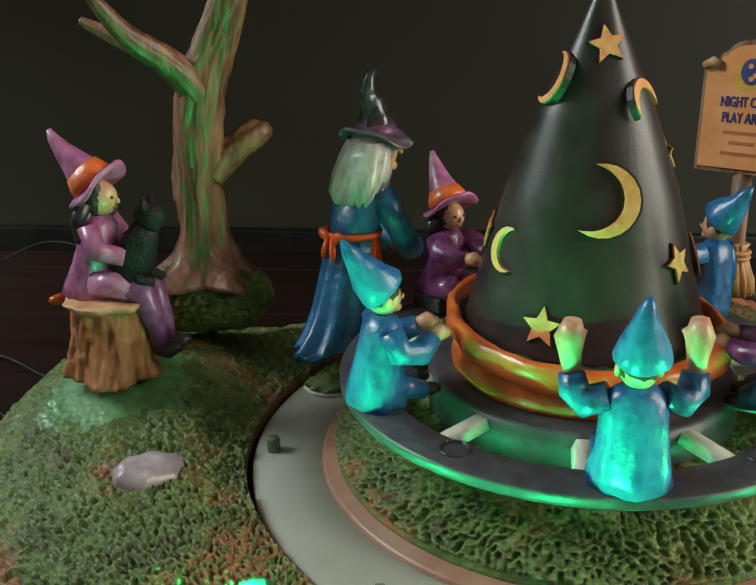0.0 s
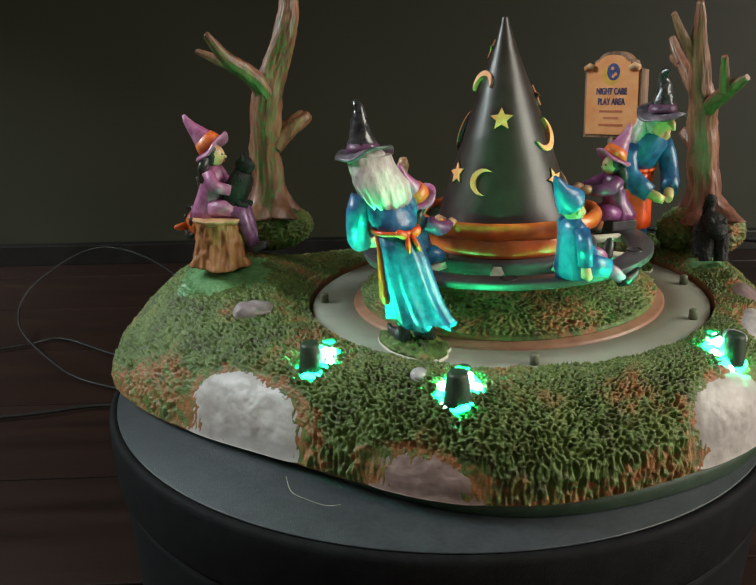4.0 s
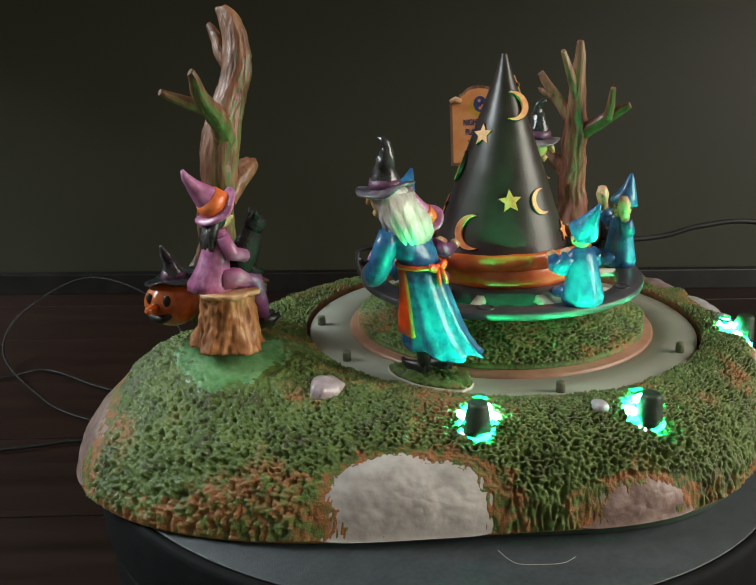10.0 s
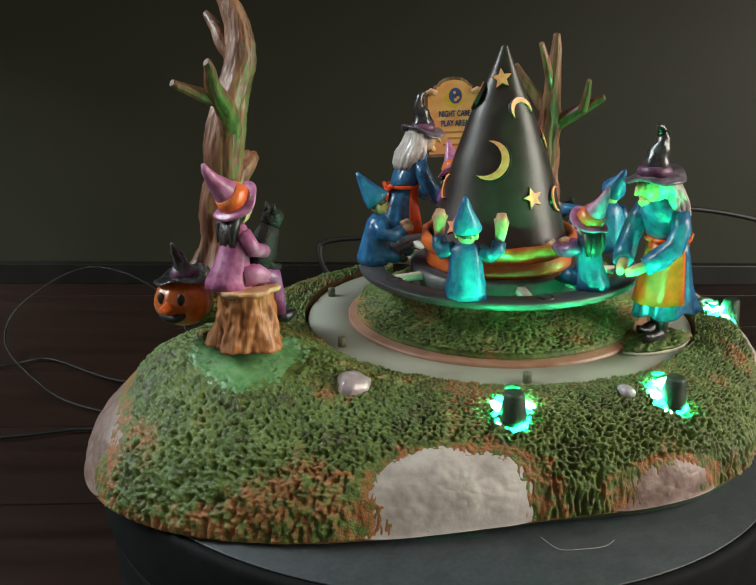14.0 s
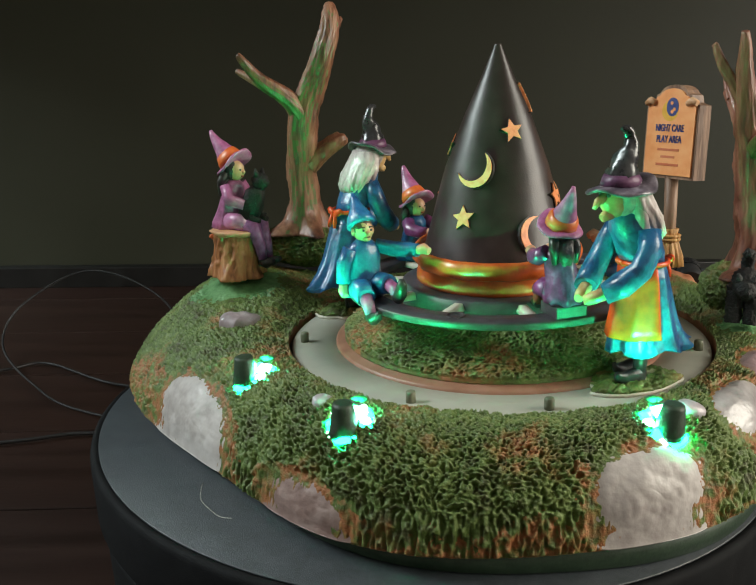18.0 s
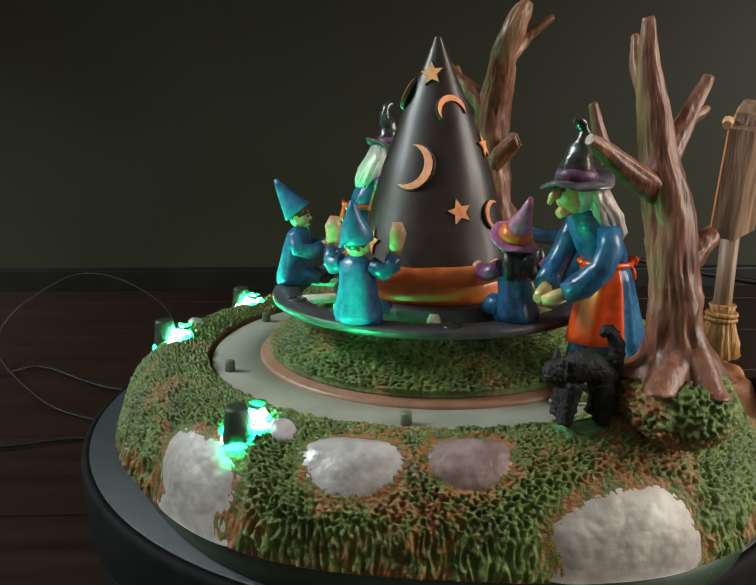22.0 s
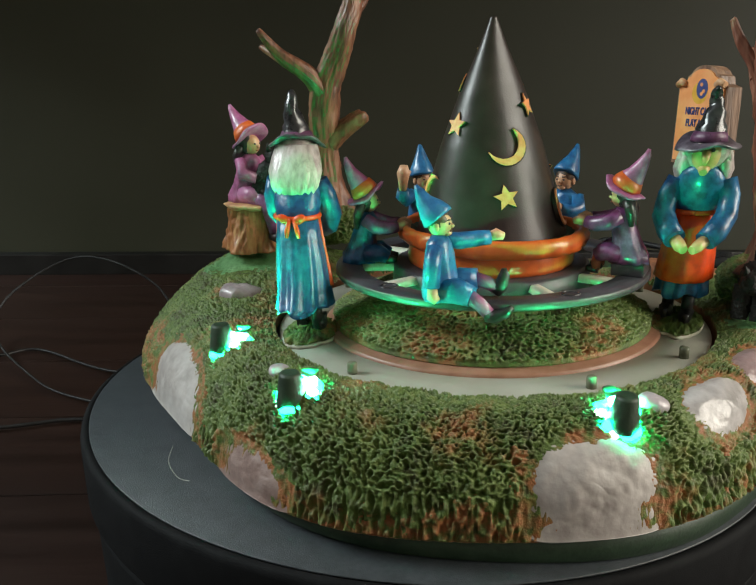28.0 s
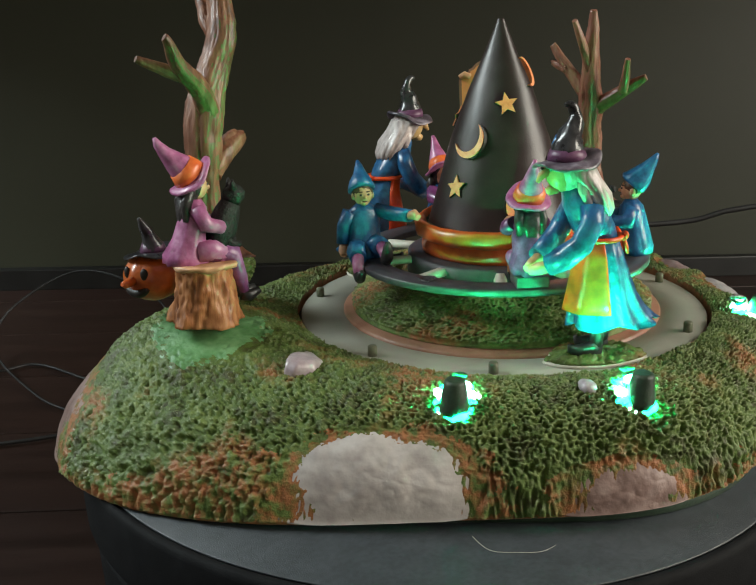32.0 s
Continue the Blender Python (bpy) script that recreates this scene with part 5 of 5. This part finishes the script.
def oval(s, profile, mat, seg, stretch, axis, wob=0.0, freq=0.2):
    """A turned shape drawn out along one axis, the more the higher the ring's last number."""
    rings = []
    for r, z, k in profile:
        ring = []
        for i in range(seg):
            a = 2 * math.pi * i / seg
            q = r + stretch * k * math.cos(2 * (a - radians(axis)))
            q *= 1 + (wob * noise.noise(Vector((r * math.cos(a), r * math.sin(a), z)) * freq) if wob else 0)
            ring.append((q * math.cos(a), q * math.sin(a), z))
        rings.append(ring)
    s.rings(rings, mat, caps=False)
    return s



def carousel():
    top = spins(tagged(new("hat_carousel"), "toy carousel with an orange cauldron holding a tall black witch hat", "carousel"))
    s = Shape()
    s.lathe([(64, 37.5), (84.6, 37.5), (85, 38), (85, 40.6), (84.6, 41), (66.8, 41), (66.4, 40.4)], "ring_grey", 128)
    ring = part("outer_ring", s, top, "pale grey-green plastic ring")
    for a in (58, 108, 168, 258, 318, 352):
        s = Shape()
        s.lathe([(1.8, 40.8), (1.75, 44.6), (1.5, 45), (0.1, 45)], "ring_grey_shaded", 12, centre=(80 * math.cos(radians(a)), 80 * math.sin(radians(a))))
        part("peg", s, ring)
    s = Shape()
    s.lathe([(55, 38), (66.5, 38), (66.9, 39), (66.8, 41.8), (66, 42.4), (63.5, 42.8), (62.6, 43.6), (55, 43.6)], "ring_red", 128)
    part("inner_ring", s, top, "dull red-brown plastic ring")
    s = Shape()
    rings = []
    for j in range(70):
        f = j / 69
        r = 63.0 - 0.8 * min(f / 0.08, 1) - 27 * max(0, f - 0.08) ** 1.05
        z = 43.4 + 2.4 * min(1, f / 0.08) + 12.0 * max(0, f - 0.08) ** 0.95
        row = []
        for i in range(800):
            a = 2 * math.pi * i / 800
            p = Vector((r * math.cos(a), r * math.sin(a), z))
            amt = 0.1 if f < 0.07 else 0.8
            row.append(p + Vector((math.cos(a), math.sin(a), 0.5)) * moss_lift(p + Vector((0, 0, 60)), amt, 0.1))
        rings.append(row)
    s.rings(rings, "moss")
    part("moss_drum", s, top, "round mossy drum")
    # black seat disc with spokes
    s = Shape()
    s.lathe([(51, 62.6), (61.2, 62.6), (61.6, 63.1), (61.6, 64.9), (61.2, 65.4), (51.5, 65.4), (51, 64.9), (51, 62.6)], "disc_black", 128)
    disc = part("seat_disc", s, top, "flat black plastic seat disc")
    for i in range(10):
        s = Shape()
        s.rings([[Vector((r, y * k, z)) for y, z in ((-2.6, 62.6), (-1.5, 65.2), (1.5, 65.2), (2.6, 62.6))] for r, k in ((37.5, 0.9), (38, 1.0), (52.2, 1.0))], "cream")
        part("spoke", s, disc, "pale plastic spoke with bevelled sides", at=pose(0, 0, 0, 0, 0, i * 36 + 30))
    for i in range(5):
        a = radians(i * 72 + 36)
        s = Shape()
        s.tube([(54.5 * math.cos(a) + 3.1 * math.cos(q), 54.5 * math.sin(a) + 3.1 * math.sin(q), 65.4) for q in np.linspace(0, 2 * math.pi, 21)], 0.5, "hat_black", 6)
        part("round_mark", s, disc)
    s = Shape()
    s.lathe([(30, 56), (38.5, 56), (39, 57), (38.6, 65.5), (37, 66.3), (30, 66.3)], "disc_black", 72)
    part("hub", s, top, "black plastic hub")
    # cauldron
    s = Shape()
    oval(s, [(24, 65.8, 0), (31.4, 65.8, 0), (32.6, 66.8, 0), (32.9, 68.5, 0.1), (32.4, 71.5, 0.2), (32.6, 74.0, 0.3), (31.6, 75.4, 0.3), (28, 75.4, 0)], "orange", 96, 2.0, 155, wob=0.012, freq=0.1)
    cauldron = part("cauldron", s, top, "glossy orange cauldron")
    s = Shape()
    rim = [(32.0, 74.2, 0.5), (34.6, 73.8, 0.8), (36.2, 74.8, 1.0), (36.9, 76.8, 1.0), (36.9, 78.6, 1.0), (36.2, 80.3, 1.0), (34.8, 81.0, 0.9), (33.4, 80.4, 0.8), (32.6, 79.0, 0.7), (31.8, 76.8, 0.6)]
    oval(s, rim + rim[:1], "orange", 120, 3.0, 155, wob=0.04, freq=0.16)
    part("rim", s, cauldron, "thick uneven orange rim")
    s = Shape()
    rings = [[Vector((r * math.cos(a), r * math.sin(a), 78.2 + 0.9 * noise.noise(Vector((r * math.cos(a), r * math.sin(a), 1)) * 0.5))) for a in [2 * math.pi * i / 160 for i in range(160)]]
             for r in (33.6, 32.6, 31.6, 30.4, 29.2, 28, 27, 26)]
    s.rings(rings, "hood", caps=False)
    part("brew", s, cauldron, "dark crusted brew")
    # hat
    s = Shape()
    rings = []
    for j in range(56):
        z = CONE_Z - 2 + (APEX_Z - CONE_Z + 1.4) * (1 - (1 - j / 55) ** 1.25)
        ring = []
        for i in range(128):
            a = 2 * math.pi * i / 128
            r = cone_r(z, a) * (1 + 0.008 * noise.noise(Vector((10 * math.cos(a), 10 * math.sin(a), z)) * 0.08))
            ring.append((r * math.cos(a), r * math.sin(a), z))
        rings.append(ring)
    s.rings(rings, "cone_black")
    hat = part("witch_hat", s, top, "tall plain black cone hat with a soft sheen")
    for kind, a, z, r, roll in (("star", 4, 126.5, 4.6, 8), ("moon", 66, 138, 6.2, -10), ("star", 50, 101, 4.9, 4), ("moon", 85, 100, 5.4, 188), ("moon", 144, 113, 8.3, -14), ("star", 116, 85.5, 4.7, 0),
                                ("star", 151, 145.5, 4.4, 10), ("star", 246, 120, 4.7, 0), ("moon", 311, 112.5, 7.2, -50), ("star", 307, 94.5, 4.9, 10), ("star", 195, 98, 4.7, 12), ("moon", 200, 133, 5.4, 100),
                                ("moon", 230, 96, 5.4, 165), ("moon", 14, 88, 7.4, 190)):
        m = pose(0, 0, 0, 0, 0, a) @ pose(cone_r(z, radians(a)) + 0.1, 0, z, 0, -math.degrees(math.atan((cone_r(z - 4, radians(a)) - cone_r(z + 4, radians(a))) / 8)), 0) @ pose(0, 0, 0, 90, 0, 90) @ pose(0, 0, 0, 0, 0, roll)
        s = Shape()
        ol = star_outline(r) if kind == "star" else moon_outline(r)
        s.prism(ol, -1.0, 0.75, "star", m)
        s.prism([(x * 1.07, y * 1.07) for x, y in ol], -1.2, 0.25, "dark_paint", m)
        part(kind, s, hat, "cut-out cream-orange " + kind)
    # riders
    seats = [
        ("girl_figure", small_girl("robe_purple", "robe_pink", perch=4.5), 5, 53, "resin girl in purple dress and pink pointed hat gripping the cauldron"),
        ("boy_figure", boy_holding(), 77, 55, "resin boy in blue pointed hat holding the orange cauldron rim"),
        ("boy_figure", boy_waving(), 146.5, 55, "painted resin boy in blue with both arms raised"),
        ("girl_figure", small_girl("robe_blue", "robe_pink", sleeve="robe_purple"), 206, 51, "resin girl in blue dress with purple sleeves kneeling beside a witch"),
        ("boy_figure", boy_sideways(), 277, 57, "resin boy in blue sitting sideways, legs hanging over the disc"),
    ]
    for name, shape, a, r, label in seats:
        rz = a + 180 if "sideways" not in label else a + 97
        spins(thing(name, shape, pose(r * math.cos(radians(a)) * MM, r * math.sin(radians(a)) * MM, 65.3 * MM, 0, 0, rz), label, "figurine", "children on the carousel"))
    for a, r, tall, stoop, turn in ((22, 72.5, 1.08, 1.5, -12), (223.5, 73, 1.08, 5.0, -23)):
        spins(thing("witch_figure", witch_figure(tall, stoop), pose(r * math.cos(radians(a)) * MM, r * math.sin(radians(a)) * MM, 41 * MM, 0, 0, a - 90 + turn),
                    "resin old witch in blue dress and orange apron leaning forward", "figurine", "witches round the carousel"))


# ---- things on the ground ----
def stump():
    x, y = STUMP
    ob = rides(tagged(new("tree_stump"), "sawn brown tree stump with spreading roots on the green ground", "tree stump"))
    z = 54.5
    s = Shape()
    bark_tube(s, [Vector((x, y, z - 3 + i)) for i in range(22)], [11.4 - 0.05 * i for i in range(22)], "bark_stump", 110, 3.0, flare=0.3)
    part("bark", s, ob)
    s = Shape()
    s.loft([(x, y, z + 16.6, 9.6, 9.4), (x, y, z + 17.6, 11.4, 10.8), (x, y, z + 18.8, 11.6, 11.0), (x, y, z + 19.2, 10.8, 10.2)], "wood_cut", 60, wob=0.22)
    part("cut_top", s, ob, "pale orange sawn top")
    girl = rides(thing("girl_figure", stump_girl(), spot(x - 3.2, y + 3.4, z + 18.6, -12), "resin girl in pink hat sitting on a stump with black kitten", "figurine"))


def jack_o_lantern():
    x, y, z, r = -105.5, 41.0, 64.2, 10.8
    ob = rides(tagged(new("jack_o_lantern"), "round orange carved pumpkin wearing a small dark witch hat", "pumpkin"))
    face = radians(205)
    s = Shape()
    rings = []
    for j in range(25):
        f = math.pi * (j + 0.4) / 25.8
        ring = []
        for i in range(72):
            a = 2 * math.pi * i / 72
            w = 1 + 0.028 * math.cos(9 * a) * math.sin(f)
            ring.append((x + r * w * math.sin(f) * math.cos(a), y + r * w * math.sin(f) * math.sin(a), z - r * 0.88 * math.cos(f)))
        rings.append(ring)
    s.rings(rings, "pumpkin")
    part("shell", s, ob)
    out = Vector((math.cos(face), math.sin(face), 0))
    side = Vector((-math.sin(face), math.cos(face), 0))
    c = Vector((x, y, z))

    def on(u, v):
        w = math.sqrt(max(0.0, 1 - (u * u) - (v * v)))
        return c + (side * u + out * w) * r + Vector((0, 0, v * r * 0.88))

    for u in (0.38, -0.38):
        s = Shape()
        s.ball(on(u, 0.3), (1.0, 1.5, 2.3), "dark_paint", 14, turn=(0, 0, math.degrees(face) + u * 60))
        part("eye", s, ob, "dark carved eye")
    s = Shape()
    s.tube([on(-0.05, 0.02), on(-0.05, 0.02) + out * 4 + Vector((0, 0, -0.4)), on(-0.05, 0.02) + out * 5.4], [2.0, 1.5, 0.8], "orange", 14)
    part("nose", s, ob, "pointed orange nose")
    s = Shape()
    s.tube([on(u, -0.5 + 0.42 * u * u * 2.2) for u in np.linspace(-0.5, 0.5, 15)], [0.7, 1.1, 1.4, 1.6, 1.7, 1.8, 1.8, 1.8, 1.8, 1.8, 1.7, 1.6, 1.4, 1.1, 0.7], "dark_paint", 10)
    part("mouth", s, ob, "dark carved grin")
    s = Shape()
    witch_hat(s, (x + 1.2, y + 1.2, z + 9.0), (4, 6, 200), 11.0, 14.0, 2.4, ("hat_black", "hat_band", "hat_black"), crown=0.36)
    part("hat", s, ob, "small dark pointed hat with a purple band")


def broom_sign():
    """A wooden board on an upturned broom; the board faces the carousel side."""
    c = Vector((94.4, 65.0, 0))
    rz = math.degrees(math.atan2(57.6 - 78.8, 104.3 - 84.6))
    ob = rides(tagged(new("broom_sign", None), "wooden sign board with an orange face standing on a broom", "sign", ))
    ob.matrix_basis = spot(c.x + 4.9, c.y + 1.4, 3.5, rz) @ spot(0, 0, 60) @ pose(0, 0, 0, 0, -3.5, 0) @ spot(0, 0, -60)
    RIDERS[-1] = (ob, ob.matrix_basis.copy())

    def board(w, h, arch):
        pts = [(-w, 0), (w, 0), (w, h), (w * 0.72, h + 1.2), (w * 0.66, h + arch * 0.5)]
        pts += [(w * 0.55 * math.cos(a), h + arch * (0.45 + 0.55 * math.sin(a))) for a in np.linspace(0.25, math.pi - 0.25, 9)]
        return pts + [(-w * 0.66, h + arch * 0.5), (-w * 0.72, h + 1.2), (-w, h)]

    up = pose(0, -3.6, 95.2, 90, 0, 0) @ pose(0, 0, 0, -3, 0, 0) @ Matrix.Scale(1.07, 4)
    s = Shape()
    s.prism(board(14.6, 31, 8.5), -7.4, -0.6, "sign_wood", up)
    part("board", s, ob, "grained brown wooden board")
    s = Shape()
    s.prism([(x * 0.91, 1.4 + y * 0.95) for x, y in board(14.6, 31, 7.5)], -0.8, 0.15, "sign_face", up)
    part("face", s, ob, "orange painted face")
    s = Shape()
    for x in (-11.5, 11.5):
        s.tube([up @ Vector((x - 2.6, 31.6, 0.4)), up @ Vector((x, 32.8, 0.8)), up @ Vector((x + 2.6, 31.8, 0.4))], [1.4, 1.8, 1.4], "wood_cut", 10)
    part("scroll", s, ob, "pale carved scrolls")
    s = Shape()
    s.prism([(0.6 + 3.3 * math.cos(a), 30.2 + 3.9 * math.sin(a)) for a in np.linspace(0, 2 * math.pi, 24, endpoint=False)], 0.1, 0.3, "ink_blue", up)
    s.prism([(-0.6 + 4.6 * math.cos(a), 28.6 + 4.4 * math.sin(a)) for a in np.linspace(0, 2 * math.pi, 24, endpoint=False)], 0.1, 0.2, "moon_yellow", up)
    for x, y in ((0.2, 31.8), (1.8, 29.2), (0.6, 28.2)):
        s.prism([(x + 0.8 * math.cos(a), y + 0.8 * math.sin(a)) for a in np.linspace(0, 2 * math.pi, 8, endpoint=False)], 0.3, 0.45, "sign_face", up)
    part("emblem", s, ob, "dark blue disc with a yellow crescent")
    for text, y, wide in (("NIGHT CARE", 20.0, 15.8), ("PLAY AREA", 15.3, 14.2)):
        cu = bpy.data.curves.new("lettering", "FONT")
        cu.body, cu.size, cu.align_x, cu.extrude, cu.offset = text, 4.2 * MM, "CENTER", 0.00012, 0.00008
        tmp = new("lettering", cu)
        data = bpy.data.meshes.new_from_object(tmp.evaluated_get(bpy.context.evaluated_depsgraph_get()))
        bpy.data.objects.remove(tmp)
        data.materials.clear()
        data.materials.append(M["ink_blue"])
        k = wide * MM / (2 * max(v.co.x for v in data.vertices))
        for v in data.vertices:
            v.co.x *= k
        m = up.copy()
        m.translation *= MM
        part("lettering", data, ob, "dark blue lettering", at=m @ pose(0, y * MM, 0.00032))
    for y, w in ((12.2, 6.4), (9.2, 4.2), (5.9, 6.8)):
        s = Shape()
        s.box(up @ Vector((0, y, 0.2)), (w * 2, 0.25, 1.1), "ink_red", turn=(-3, 0, 0))
        part("faded_line", s, ob, "faded red unreadable line")
    s = Shape()
    s.tube([(0, 0.5, 60), (0, 0.3, 75), (0, 0, 99)], [3.1, 2.9, 3.0], "sign_wood", 18, wob=0.2)
    part("handle", s, ob, "brown broom handle")
    s = Shape()
    s.tube([(0, 0.5, 54), (0, 0.5, 59), (0, 0.5, 65), (0, 0.5, 69), (0, 0.5, 71.5)], [7.0, 6.2, 4.4, 3.6, 4.2], "straw", 60, wob=0.2, freq=0.6, flute=0.07, flutes=15)
    bristles = part("bristles", s, ob, "straw broom bristles")
    s = Shape()
    for z in (66.5, 68.2):
        s.tube([(4.5 * math.cos(a), 0.5 + 4.5 * math.sin(a), z) for a in np.linspace(0, 2 * math.pi, 25)], 0.9, "straw", 8)
    part("binding", s, bristles, "twisted binding")


def cat_and_cables(top):
    rides(thing("black_cat_figure", black_cat(), spot(CAT[0], CAT[1], 51.5, 262), "arched black resin cat standing on the moss", "figurine"))
    s = Shape()
    s.tube([(112, 74, 46), (112, 84, 46.4), (112, 92, 46.6), (112, 104, 47)], [7.0, 7.0, 6.4, 5.4], "cable", 24)
    for q in range(5):
        s.tube([(112, 93 + 2.2 * q, 46.6), (112, 94.2 + 2.2 * q, 46.6)], 6.9, "cable", 24)
    s.tube(smooth_path([(114, 74, 33), (116, 86, 34), (120, 100, 30), (122, 112, 14), (112, 124, 2)]), 1.7, "cable", 12)
    s.tube(smooth_path([(112, 103, 47), (112, 114, 45), (110, 126, 30), (106, 132, 8), (100, 134, 1.5)]), 1.9, "cable", 12)
    part("power_plug", s, top, "black power plug with its cord")
    s = Shape()
    s.tube(smooth_path([(-66, -96, 3), (-64, -102, 0.3), (-58, -108, 0.3), (-52, -112, 0.3), (-47, -113, 1.0)]), 0.07, "cream", 6)
    part("loose_thread", s, top, "fine loose thread under the edge")


SLACK = []


def table_cables():
    for pts, r, label in (
        ([(-120, 250, -127), (-235, 299, -127), (-290, 357, -127), (-338, 430, -117), (-330, 470, -90), (-270, 490, -62), (-190, 420, -70), (-150, 350, -110), (-120, 300, -127)], 1.1, "thin dark grey cable looping over the tabletop"),
        ([(-700, 330, -127), (-430, 360, -127), (-330, 393, -127), (-293, 409, -127), (-220, 355, -127), (-120, 330, -127)], 1.3, "thin dark cable lying across the tabletop"),
        ([(-700, 190, -127), (-420, 225, -127), (-281, 245, -127), (-220, 258, -127), (-130, 240, -127)], 1.5, "dark cable lying across the tabletop"),
    ):
        s = Shape()
        s.tube(smooth_path(pts), r, "cable", 10)
        thing("cable", s, label=label, category="cable")
    s = Shape()
    s.tube(smooth_path([(20, 154, -80), (8, 166, -30), (-18, 186, 4), (-28, 198, 24), (-15, 201, 33), (60, 196, 34), (164, 200, 38), (199, 200, 46), (237, 200, 49), (300, 198, 36), (360, 190, 8), (410, 178, -50), (440, 165, -127)]), 1.7, "cable", 10)
    s.bm.transform(pose(0, 0, 0, 0, 0, -37.7))
    SLACK.append(thing("power_cord", s, Matrix(), "stiff dark grey power cord arching up behind the turntable", "cable"))


room()
PLATTER = turntable()
GROUND = ground()
flood_lamps(GROUND)
trees()
carousel()
stump()
jack_o_lantern()
broom_sign()
cat_and_cables(GROUND)
table_cables()


def motions():
    times = [i * 0.25 for i in range(129)]
    for ob, m in RIDERS:
        walk(ob, [(t, pose(0, 0, 0, 0, 0, along(TURN, t)) @ m) for t in times])
    for ob in SLACK:  # the cord follows while it is pulled, then hangs back
        walk(ob, [(t, pose(0, 0, 0, 0, 0, max(-8.0, along(TURN, t)))) for t in times])
    walk(PLATTER, [(t, pose(0, 0, 0, 0, 0, along(TURN, t))) for t in times])
    for ob, m in SPINNERS:
        walk(ob, [(t, pose(0, 0, 0, 0, 0, along(TURN, t)) @ pose(*HUB, 0.041, 0, -LEAN, 0) @ pose(0, 0, -0.041, 0, 0, along(SPIN, t)) @ m) for t in times])


motions()
